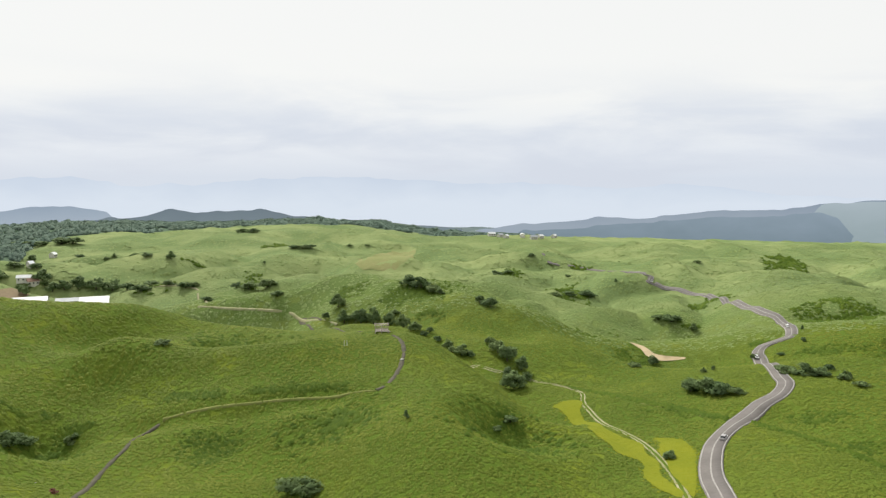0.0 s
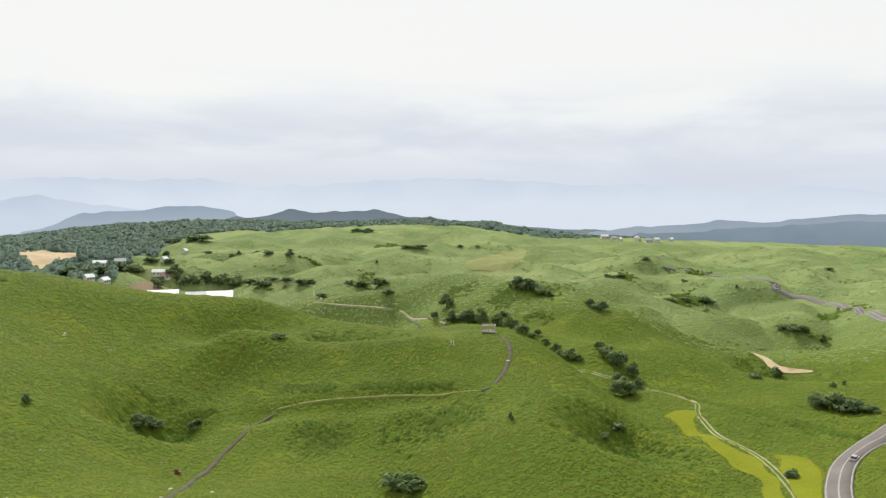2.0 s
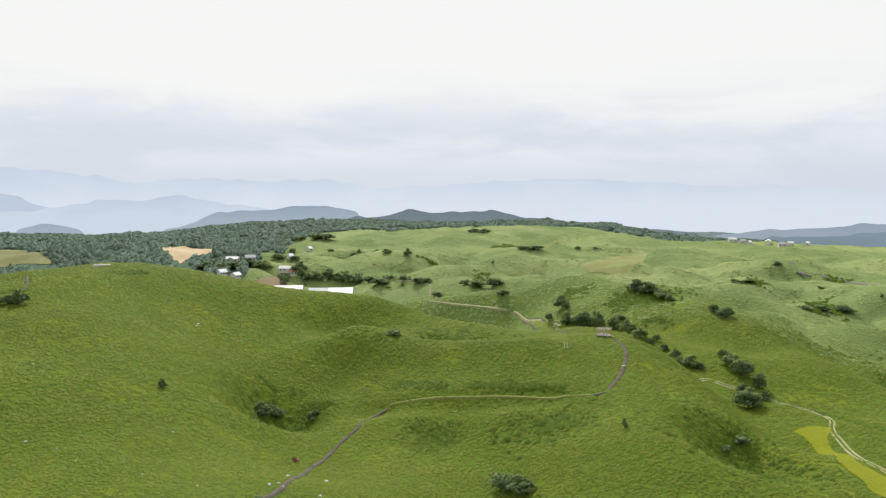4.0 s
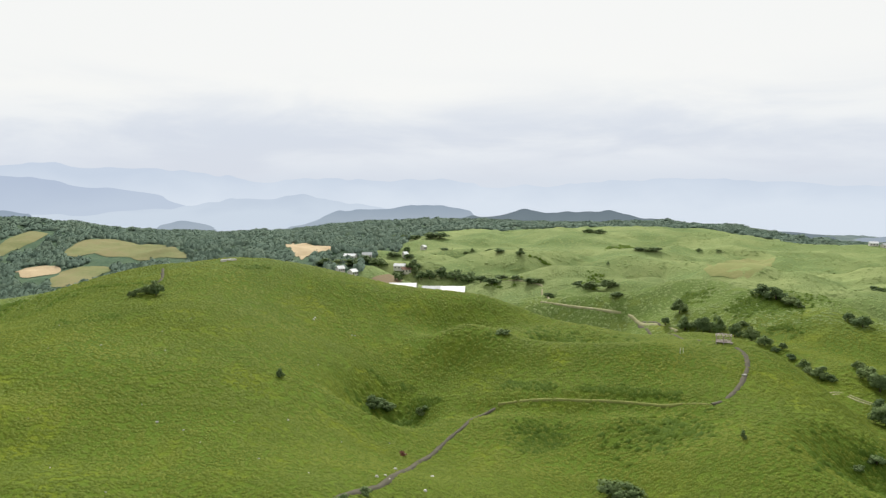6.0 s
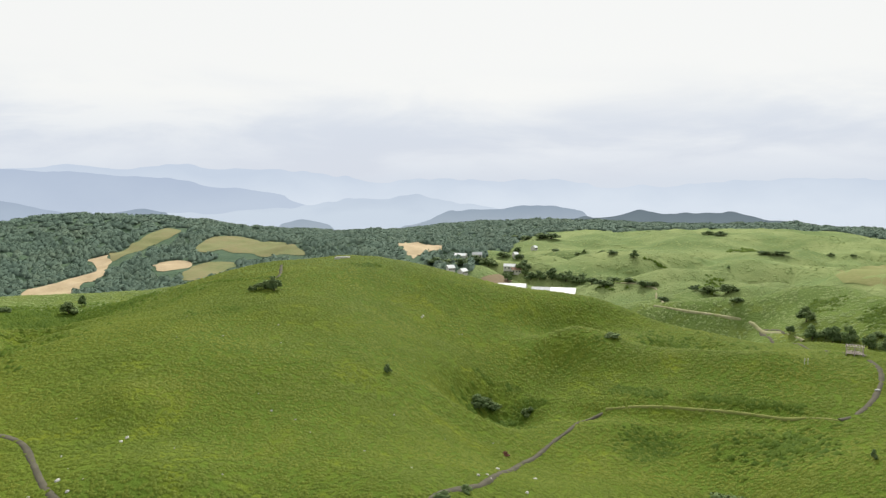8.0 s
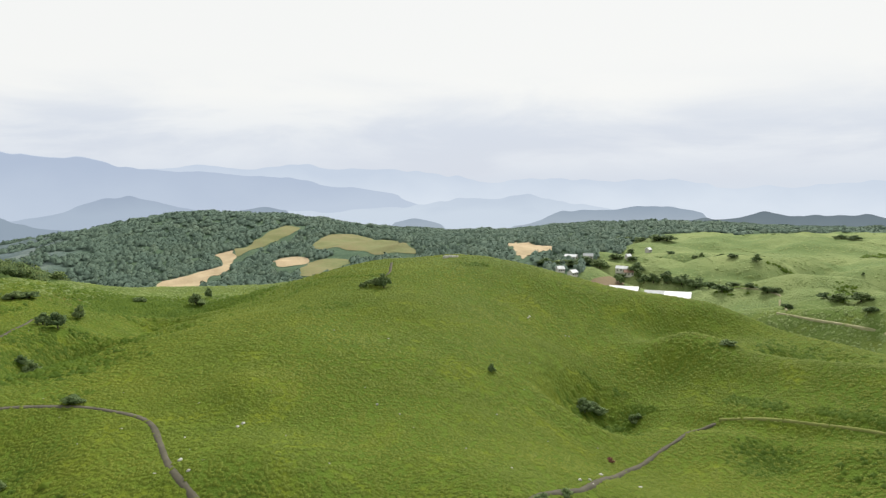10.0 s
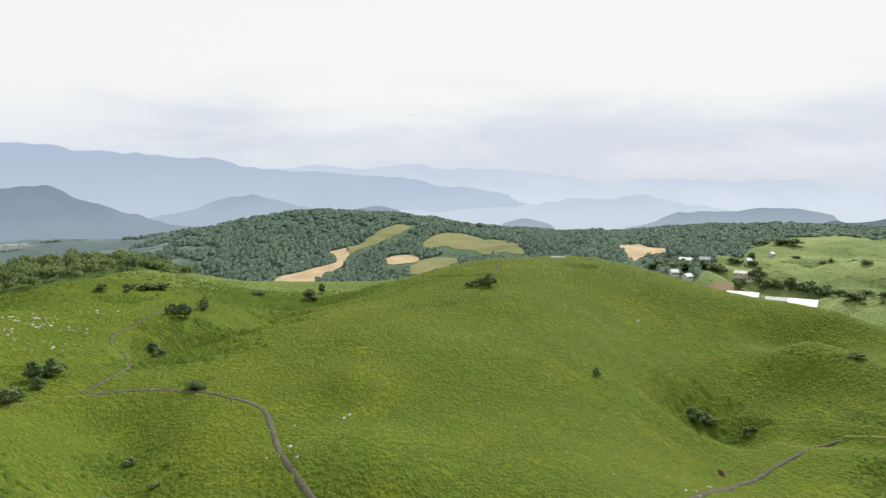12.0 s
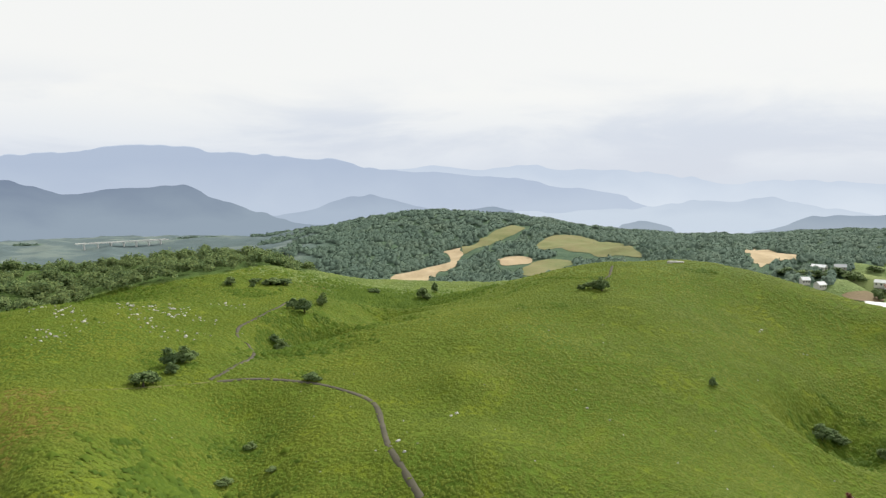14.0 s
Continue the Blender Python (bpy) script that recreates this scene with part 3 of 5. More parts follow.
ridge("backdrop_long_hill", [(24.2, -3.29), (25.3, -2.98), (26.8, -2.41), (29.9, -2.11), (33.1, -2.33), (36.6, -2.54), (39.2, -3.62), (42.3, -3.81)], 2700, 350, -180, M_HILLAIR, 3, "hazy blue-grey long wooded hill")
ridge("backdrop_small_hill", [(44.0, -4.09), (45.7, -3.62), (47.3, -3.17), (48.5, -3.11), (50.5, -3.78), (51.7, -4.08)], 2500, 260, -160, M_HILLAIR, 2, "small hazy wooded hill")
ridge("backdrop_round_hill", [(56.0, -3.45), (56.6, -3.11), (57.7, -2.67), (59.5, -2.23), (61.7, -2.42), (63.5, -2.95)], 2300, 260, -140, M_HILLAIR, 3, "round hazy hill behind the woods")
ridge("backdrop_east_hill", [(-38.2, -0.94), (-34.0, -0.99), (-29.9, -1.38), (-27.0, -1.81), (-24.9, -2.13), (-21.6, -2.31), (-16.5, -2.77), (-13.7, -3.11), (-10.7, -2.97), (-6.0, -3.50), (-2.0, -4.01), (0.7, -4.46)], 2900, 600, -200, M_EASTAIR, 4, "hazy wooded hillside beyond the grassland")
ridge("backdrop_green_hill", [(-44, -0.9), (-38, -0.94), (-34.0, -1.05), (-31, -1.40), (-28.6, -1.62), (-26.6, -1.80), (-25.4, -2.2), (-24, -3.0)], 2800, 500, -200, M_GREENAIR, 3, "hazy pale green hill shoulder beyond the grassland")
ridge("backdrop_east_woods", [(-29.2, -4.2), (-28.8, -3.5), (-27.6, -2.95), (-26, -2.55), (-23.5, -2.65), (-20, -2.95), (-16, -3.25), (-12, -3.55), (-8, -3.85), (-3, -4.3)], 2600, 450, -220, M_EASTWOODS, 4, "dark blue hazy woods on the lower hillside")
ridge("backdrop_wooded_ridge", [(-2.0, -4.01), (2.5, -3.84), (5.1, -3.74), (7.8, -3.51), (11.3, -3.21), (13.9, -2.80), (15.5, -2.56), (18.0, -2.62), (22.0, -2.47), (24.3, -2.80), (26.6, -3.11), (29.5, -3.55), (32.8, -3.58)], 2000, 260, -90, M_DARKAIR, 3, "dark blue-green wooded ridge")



# ---- roads and paths ----
def spline(points, step):
    """Even points along a smooth curve through the way points."""
    p = [Vector((*q, 0)) for q in points]
    p = [2 * p[0] - p[1]] + p + [2 * p[-1] - p[-2]]
    line = []
    for i in range(1, len(p) - 2):
        a, b, c, d = p[i - 1:i + 3]
        n = max(2, int((c - b).length / step))
        for k in range(n):
            t = k / n
            line.append(0.5 * (2 * b + (c - a) * t + (2 * a - 5 * b + 4 * c - d) * t * t + (3 * b - a - 3 * c + d) * t ** 3))
    line.append(p[-2])
    return np.array([(q.x, q.y) for q in line])


def ribbon_mesh(name, line, offset, width, lift, thick, mat, ragged=0.0):
    """A strip of that width laid on the ground along line, with sides that go down into it."""
    t = np.gradient(line, axis=0)
    t /= np.linalg.norm(t, axis=1)[:, None] + 1e-9
    side = np.stack([-t[:, 1], t[:, 0]], 1)
    edge = ragged * soft_noise(line[:, 0], line[:, 1], 2.5, 51)

    def smooth_height(xy):
        return np.convolve(np.pad(height(*xy.T), 2, "edge"), np.ones(5) / 5, "valid")

    base = smooth_height(line)
    rows = []
    for o, dz in ((-width / 2 - edge - 0.15, -thick), (-width / 2 - edge, 0), (0, 0.03), (width / 2 + edge, 0), (width / 2 + edge + 0.15, -thick)):
        xy = line + side * (offset + (o[:, None] if isinstance(o, np.ndarray) else o))
        rows.append(np.c_[xy, smooth_height(xy) + lift + dz])
    co = np.stack(rows, 1)
    n = len(line)
    i, j = np.meshgrid(np.arange(n - 1), np.arange(4), indexing="ij")
    quads = np.stack([i * 5 + j, i * 5 + j + 1, (i + 1) * 5 + j + 1, (i + 1) * 5 + j], -1).reshape(-1, 4)[:, ::-1]
    return quads_mesh(name, co.reshape(-1, 3), quads, mat), base


OPEN_LINES = []   # where no grass grows: (points, half width)


def lane(name, points, width, mat, label, lift=0.12, ragged=0.2, step=2.0):
    line = spline(points, step)
    me, base = ribbon_mesh(name, line, 0, width, lift, 0.6, mat, ragged)
    ob = tagged(new(name, me), label, "path", kind="structure")
    OPEN_LINES.append((line, width / 2 + 0.35))
    return ob, line, base


ROAD = [(61.1, 153.1), (64.9, 174.9), (67.3, 188.3), (72.3, 203.6), (79.2, 218.8), (89.9, 233.8), (106.1, 253.3), (116.5, 261.7), (125.1, 275.7), (129.8, 293.5), (152, 362.9), (155.4, 376.5), (163, 388), (174, 390), (180, 393), (190.1, 418.1), (200.8, 453.5), (201.1, 482.7), (213.9, 554.1), (225.7, 649.2), (212.3, 692.4), (192, 704.7), (183.9, 706.5), (187.9, 716.1), (183.8, 720.2), (170.5, 741.3), (156, 787), (138.9, 812.9), (117.7, 819.8), (97.3, 833.2), (94.3, 1014.5)]
road, road_line, road_base = lane("road", ROAD[:26], 6.4, M_ASPHALT, "winding worn grey asphalt country road", 0.36, 0.1, 2.5)
road["category"] = "road"
lane("path_far_road", ROAD[25:], 3.4, M_ASPHALT, "distant stretch of the country road", 0.25, 0.3, 5)


def under(ob, name, me, label=""):
    p = new(name, me)
    p.parent = ob
    return tagged(p, label)


for shift, wide in ((-2.85, 0.12), (2.85, 0.12)):
    under(road, "edge_line", ribbon_mesh("edge_line", road_line, shift, wide, 0.41, 0.05, M_LINE)[0], "faded white edge line")
under(road, "centre_line", ribbon_mesh("centre_line", road_line, 0, 0.13, 0.43, 0.02, M_LINE)[0], "worn white centre line")

FOOTPATH = [(-78.6, 95.0), (-86.9, 139.1), (-90.0, 148.7), (-95.9, 163.7), (-103.5, 184.0), (-106.0, 197.0), (-107.5, 207.1), (-108.7, 217.5), (-108.6, 225.9), (-109.5, 237.3), (-105.3, 248.1), (-93.0, 251.6), (-80.3, 253.9), (-61.1, 255.2), (-40.0, 254.0), (-29.6, 251.1), (-26.2, 255.0), (-23.5, 266.4), (-22.5, 277.1), (-22.6, 286.9), (-24.6, 298.4), (-29.0, 308.0)]
lane("path_ridge", FOOTPATH[:11], 1.3, M_GRAVEL, "narrow grey-brown gravel footpath over the grass hills", 0.3)
lane("path_ridge_grassy", FOOTPATH[10:16], 0.9, M_TRODDEN, "overgrown footpath along the foot of the ridge", 0.28, 0.2)
lane("path_ridge_end", FOOTPATH[15:], 1.7, M_GRAVEL, "grey gravel footpath climbing to the viewing platform")
lane("path_platform", [(-37.6, 323), (-44.3, 319.5), (-64.2, 374.9), (-98.6, 457.8), (-107.7, 479.4), (-101, 474), (-87.2, 449.4)], 1.3, M_GRAVEL, "footpath leading to the wooden viewing platform", 0.2)
lane("path_grove", [(-75.9, 440.6), (-92.7, 456.1), (-114.4, 488.8), (-131, 493.8), (-152, 496.3), (-167.8, 497.4), (-183.7, 498.4)], 1.5, M_RUT, "pale farm lane behind the grove", 0.4, step=4)
lane("path_basin", [(-179.4, 504.4), (-222.3, 603.8), (-227.3, 617.3), (-237.7, 625.7), (-265.1, 635), (-285.8, 636.3)], 1.5, M_RUT, "pale farm lane down to the sheds", 0.5, step=4)
lane("path_west", [(-118.8, 68), (-125, 67), (-134.3, 67.1), (-145, 68.1), (-162.1, 73), (-173, 75.8), (-180.4, 75.2), (-188.5, 71.5), (-197.4, 65.7), (-206.1, 57.6), (-211.4, 48.4), (-211.7, 39.4)], 1.45, M_GRAVEL, "dark gravel footpath curving along the grass ridge")
lane("path_west_climb", [(-212.9, 37.4), (-219.8, 43.2), (-239.1, 54.1), (-256, 59.6), (-274.9, 61.1), (-277.4, 58.1), (-284.8, 58.8), (-293.3, 62), (-305, 72), (-324, 84), (-340, 92)], 1.25, M_GRAVEL, "gravel footpath winding up to the meadow")
lane("path_west_faint", [(-211.4, 37.2), (-209.3, 28.6), (-205.4, 19.1), (-201, 9), (-198.6, -0.4), (-196.7, -7.9), (-201.7, -20.7)], 0.7, M_TRODDEN, "faint trodden path along the ridge", 0.1, 0.25)
lane("path_crest", [(-298.7, 259.8), (-287.1, 249.6), (-274.7, 238.8), (-267, 230)], 1.4, M_GRAVEL, "short gravel path over the hill crest", 0.2)
TRACK = [(55.8, 162.9), (57.6, 179.1), (59.5, 198.3), (59.2, 221.5), (57, 234.5), (51.8, 250.1), (49.7, 266.1), (48.5, 279.1), (50.8, 295.1), (48.5, 305.5), (42, 311.2), (33.5, 313.3), (26.5, 319.2), (16.4, 323.6), (6, 327.3), (-0.1, 297.1)]
track_line = spline(TRACK, 2.0)
track = tagged(new("path_track"), "grassy farm track with two pale wheel ruts", "path", kind="structure")
for shift in (-0.75, 0.75):
    under(track, "wheel_rut", ribbon_mesh("wheel_rut", track_line, shift, 0.55, 0.12, 0.4, M_RUT, 0.1)[0])
OPEN_LINES.append((track_line, 1.3))
lane("path_hedge", [(46.3, 307.2), (57.5, 295.5), (67, 277), (76.1, 262.8), (83.9, 249), (89.2, 239.6)], 0.6, M_TRODDEN, "pale trodden strip beside a line of tall grass", 0.1, 0.2)
lane("path_hedge_east", [(97.2, 238.5), (100.2, 224.1), (103.5, 212.5), (106.3, 201.9), (108.5, 191.4), (110.6, 180)], 0.6, M_TRODDEN, "pale trodden strip beside a line of tall grass", 0.1, 0.2)


# ---- fields ----
OPEN_FIELDS = []


def inside(x, y, outline):
    hit = np.zeros(x.shape, bool)
    n = len(outline)
    for i in range(n):
        (x1, y1), (x2, y2) = outline[i], outline[(i + 1) % n]
        cross = ((y1 > y) != (y2 > y)) & (x < (x2 - x1) * (y - y1) / ((y2 - y1) or 1e-9) + x1)
        hit ^= cross
    return hit


def field(name, outline, mat, label, cell=4.0, lift=0.3, keep_clear=True):
    """A field of other growth or bare earth, a sheet laid over the ground with an uneven edge."""
    ring = spline(list(outline) + [outline[0]], cell)[:-1]
    ring = ring + np.stack([soft_noise(ring[:, 0], ring[:, 1], cell * 3, 61), soft_noise(ring[:, 0], ring[:, 1], cell * 3, 62)], 1) * cell * 0.6
    lo, hi = ring.min(0), ring.max(0)
    gx, gy = np.meshgrid(np.arange(lo[0], hi[0] + cell, cell), np.arange(lo[1], hi[1] + cell, cell), indexing="ij")
    gx = gx + 0.3 * cell * soft_noise(gx, gy, cell * 2, 63)
    keep = inside(gx, gy, ring)
    pts = [Vector(p) for p in np.r_[ring, np.stack([gx[keep], gy[keep]], 1)].tolist()]
    co, _, tris, *_ = geometry.delaunay_2d_cdt(pts, [], [list(range(len(ring)))], 1, 1e-4)
    xy = np.array([(v.x, v.y) for v in co])
    verts = np.c_[xy, height(xy[:, 0], xy[:, 1]) + lift]
    ob = mesh_object(name, verts.tolist(), [tuple(t) for t in tris], mat, True)
    if keep_clear:
        OPEN_FIELDS.append(ring)
    return tagged(ob, label, "field", kind="structure")


field("field_yellow", [(36.3, 281.9), (41.6, 283.8), (47, 281), (47.1, 265.8), (50.4, 242.8), (55.6, 229.7), (57.9, 218.9), (57.6, 197.2), (56.4, 179.8), (53.9, 178.7), (52.4, 189.3), (53.1, 204), (49, 218.7), (45.6, 232.7), (42.8, 263.6)], M_YELLOW, "mown yellow-green meadow beside the farm track", 3, 0.22)
field("field_yellow_corner", [(62.8, 231.1), (68.4, 228.9), (70.2, 214.9), (65.8, 194.7), (59.8, 178), (58.4, 178.7), (60.3, 197.9), (61.4, 217.7)], M_YELLOW, "mown yellow-green meadow corner by the road", 3, 0.22)
field("field_bare_strip", [(103.8, 439.1), (109.3, 431.8), (111.3, 411.2), (124.3, 399.5), (117.9, 399.9), (106.7, 408.4)], M_TAN, "bare tan earth strip on the slope", 4, 0.4)
field("field_dry", [(-123.7, 846.3), (-113.3, 951.3), (-82.6, 1023.2), (-57.4, 932.0), (-60.6, 758.4), (-95.3, 755.6), (-108.7, 765.9)], M_DRY, "dry tan field on the far pasture", 10, 0.5)
field("field_tan", [(-660.8, 771.9), (-848, 1013), (-667.5, 840.5), (-613.2, 826.8), (-568.6, 734.6), (-568.9, 714.2), (-538.2, 658.2), (-589.9, 708)], M_TAN, "ripe tan field at the edge of the woods", 8, 0.7)
field("field_ploughed", [(-424.1, 632.7), (-419.4, 663.9), (-402.6, 659.8), (-405.6, 636.6)], M_BROWN, "ploughed brown field beside the sheds", 6, 0.8)
field("field_clearing", [(-837, 348), (-875, 372), (-884, 413), (-896, 458), (-960, 496), (-952, 501), (-880, 466), (-834, 414), (-750, 348), (-796, 339)], M_TAN, "bare orange-tan clearing cut into the woods", 7, 0.7)
field("field_clearing_upper", [(-942, 490), (-1005, 507), (-1007, 535), (-965, 521), (-922, 491)], M_TAN, "bare tan clearing on the wooded hill", 7, 0.7)
field("field_clearing_small", [(-870, 525), (-867, 547), (-830, 557), (-805, 538), (-821, 505)], M_TAN, "small bare clearing among trees", 7, 0.7)
field("field_ski_slope", [(-1003, 537), (-1089, 653), (-1135, 711), (-1083, 708), (-1044, 655), (-1011, 597), (-957, 523)], M_CLEAR, "dry green strip up the wooded hill", 8, 0.7)
field("field_brown_slope", [(-980, 675), (-1009, 723), (-963, 777), (-771, 684), (-704, 644), (-773, 647), (-842, 631), (-904, 619)], M_CLEAR, "brownish cut meadow among the woods", 8, 0.7)
field("field_green_slope", [(-814, 549), (-804, 594), (-760, 571), (-724, 503), (-747, 489)], M_CLEAR, "green clearing among the woods", 8, 0.7)


# ---- trees ----
def part(name, data, parent, label=""):
    p = new(name, data)
    p.parent = parent
    return tagged(p, label)


def tube(points, radii, sides=6):
    """Points and faces of a tapering round bar."""
    verts, faces = [], []
    for k, (p, r) in enumerate(zip(points, radii)):
        for s in range(sides):
            a = 2 * math.pi * s / sides
            verts.append((p[0] + r * math.cos(a), p[1] + r * math.sin(a), p[2]))
        if k:
            for s in range(sides):
                n = (s + 1) % sides
                faces.append(((k - 1) * sides + s, (k - 1) * sides + n, k * sides + n, k * sides + s))
    faces.append(tuple(range((len(points) - 1) * sides, len(points) * sides)))
    return verts, faces


def leaf_cloud(rng, centres, sizes, per, leaf, flat=0.8):
    """Leaves, each a small folded diamond, in lobes round the centres."""
    k = len(centres) * per
    which = np.repeat(np.arange(len(centres)), per)
    way = rng.normal(size=(k, 3))
    way /= np.linalg.norm(way, axis=1)[:, None]
    rad = rng.uniform(0.55, 1.0, k) ** 0.5
    pos = centres[which] + way * (sizes[which] * rad)[:, None] * [1, 1, flat]
    n = way + rng.normal(size=(k, 3)) * 0.7 + [0, 0, 0.5]
    n /= np.linalg.norm(n, axis=1)[:, None]
    u = np.cross(n, rng.normal(size=(k, 3)))
    u /= np.linalg.norm(u, axis=1)[:, None]
    v = np.cross(n, u)
    s = (leaf * rng.uniform(0.6, 1.3, k))[:, None]
    co = np.stack([pos + u * s, pos + v * s * 0.7 + n * s * 0.2, pos - u * s, pos - v * s * 0.7 + n * s * 0.2], 1).reshape(-1, 3)
    quads = np.arange(4 * k).reshape(-1, 4)
    soft = np.repeat(way + n * 0.2 + [0, 0, 0.65], 4, axis=0)
    return co, quads, soft


def tree_meshes(seed, shrub, mat):
    """Trunk, limbs and crown of a tree one metre wide and one metre high."""
    rng = np.random.default_rng(seed)
    lobes = rng.integers(11, 17)
    ang = rng.uniform(0, 2 * math.pi, lobes)
    out = np.sqrt(rng.uniform(0.02, 1, lobes)) * 0.33
    low = 0.16 if shrub else 0.24
    size = rng.uniform(0.14, 0.26, lobes)
    z = low + (0.86 - low) * (1 - (out / 0.36) ** 2) * rng.uniform(0.15, 1.0, lobes)
    centres = np.stack([out * np.cos(ang), out * np.sin(ang), z], 1)
    co, quads, soft = leaf_cloud(rng, centres, size, 78, 0.042)
    inner, iq, isoft = leaf_cloud(rng, centres, size * 0.62, 16, 0.085)
    crown = quads_mesh("crown", np.r_[co, inner], np.r_[quads, iq + len(co)], mat, True, np.r_[soft, isoft])
    lean = rng.normal(size=2) * 0.03
    top = 0.5 if not shrub else 0.35
    steps = [(lean[0] * f, lean[1] * f, -0.04 + (top + 0.04) * f) for f in (0, 0.2, 0.5, 0.8, 1)]
    v, f = tube(steps, [0.05, 0.034, 0.027, 0.022, 0.015])
    trunk = bpy.data.meshes.new("trunk")
    trunk.from_pydata(v, [], f)
    trunk.materials.append(M_BARK)
    verts, faces = [], []
    for c in centres[:6]:
        a = np.array(steps[2])
        mid = (a + c) / 2 + [0, 0, 0.03]
        v, f = tube([a, mid, c], [0.016, 0.011, 0.005], 5)
        faces += [tuple(i + len(verts) for i in q) for q in f]
        verts += v
    limbs = bpy.data.meshes.new("limbs")
    limbs.from_pydata(verts, [], faces)
    limbs.materials.append(M_BARK)
    return trunk, limbs, crown


TREES = [tree_meshes(100 + k, False, M_LEAF) for k in range(6)]
BUSHES = [tree_meshes(200 + k, True, M_LEAF) for k in range(6)]
RED_BUSH = tree_meshes(400, True, M_RED)
pick = random.Random(5)


def plant(name, meshes, x, y, wide, high, label, category, group):
    ob = new(name)
    ob.location = (x, y, z_at(x, y) - 0.02 * high)
    ob.scale = (wide * pick.uniform(1.1, 1.4), wide * pick.uniform(1.1, 1.4), high * 1.05)
    ob.rotation_euler = (0, 0, pick.uniform(0, 6.28))
    for kind, me in zip(("trunk", "limbs", "crown"), meshes):
        part(kind, me, ob)
    return tagged(ob, label, category, group)


def planting(places, group, where):
    for x, y, wide, high in places:
        if high > 5 and high > 0.8 * wide:
            plant("tree", pick.choice(TREES), x, y, wide, high, "dark green broad-leaved tree " + where, "tree", group)
        else:
            plant("shrub", pick.choice(BUSHES), x, y, wide, max(high, 0.45 * wide), "dark green rounded shrub " + where, "shrub", group)


planting([
    (-78.6, 460.2, 9.5, 9.5), (-84.5, 448.6, 4.6, 6.9), (-71.9, 442.2, 7.5, 8.8), (-61.3, 440, 8, 9.3), (-52.5, 433.8, 8, 11.3),
    (-42.4, 423, 8, 8), (-32.6, 410.1, 8.5, 8.6), (-24.3, 384.3, 6.7, 6.6), (-16.3, 383.3, 4.2, 4.6), (-18.9, 378.5, 4, 3.3),
    (-11.7, 370.6, 4.5, 3.8), (-6.3, 358, 4.9, 4.8), (0.8, 340.3, 7.3, 6.3), (-3.3, 345.8, 4.8, 4.7), (4.9, 337.8, 4, 3.7),
    (18.1, 342.1, 7.6, 8.2), (22.1, 334.4, 9.6, 10.4), (28.2, 325.9, 6.3, 6.8), (21.9, 318.1, 5.7, 4.6), (23.2, 307.1, 8.5, 10.1),
    (29.2, 315.8, 4.9, 4.3), (15, 352.4, 5.1, 4.9), (-65.1, 442.8, 6.3, 7.5), (-57.4, 438.9, 6.2, 6.7),
], "trees of the grove", "in the grove below the ridge")
planting([
    (-35.1, 484.1, 10.7, 8.2), (-26, 475.9, 12, 9.7), (-18, 468.5, 8.9, 7.2), (-12.9, 461.7, 5.9, 4.4), (12, 439.1, 7.6, 4.9),
    (18.1, 432.2, 9.5, 7.4), (-170.4, 574.4, 14, 7.6), (-154.5, 572.9, 14.9, 9), (-181.4, 578.5, 8.8, 5.7), (-129.6, 506, 9.2, 4.5),
    (-184.5, 516.9, 7.7, 5.1), (154.5, 527.9, 14.4, 5.9), (146.6, 534.5, 10.2, 4.1), (165.9, 513.6, 5.8, 5.8), (189.1, 400.7, 2.1, 2.3),
    (178, 375, 2.6, 3.2), (119.8, 678.1, 15.8, 5.1), (101.1, 666.6, 12.6, 4.4), (85.7, 648.3, 10.3, 3.7), (-316.6, 781.4, 10.1, 8.7),
    (-416.8, 859.8, 5.9, 7.2), (-420.6, 850.2, 6.7, 4.8), (-39.3, 435, 5.9, 4.3), (162.7, 364.7, 3.7, 2),
], "trees on the middle hills", "on the middle grass hills")
planting([
    (-320.5, 1116.9, 17.7, 7.7), (-338.7, 1117.7, 17.9, 6.8), (-206.4, 938.5, 14.1, 5.9), (-196.1, 940.8, 14.1, 6.7), (-217.8, 938.2, 11, 5.1),
    (-229.9, 839.5, 4.2, 2.9), (-557, 1026.7, 27.3, 10.8), (-572.9, 1026, 21.9, 8.9), (-631.6, 1048.5, 22.9, 7.2), (-603.8, 1029.2, 18.6, 6),
    (-685, 1101, 20.2, 6.6), (-424.5, 931.8, 11.6, 4.7), (-345.4, 787, 11.2, 3.8), (-538.5, 897.3, 12.7, 8.5), (-467.2, 874.8, 11.1, 5.1),
    (275.9, 846.3, 9.6, 4.4), (151.8, 708.3, 3.4, 3.7), (112.7, 761.2, 5.9, 3.2), (80.5, 831, 9.2, 3.6), (-153.9, 1004.5, 7.9, 5.1),
    (-129.7, 1001.3, 6.3, 5.1), (49.7, 746.8, 11.6, 5), (37.2, 737.3, 11.2, 6),
], "trees on the far pasture", "on the far pasture")
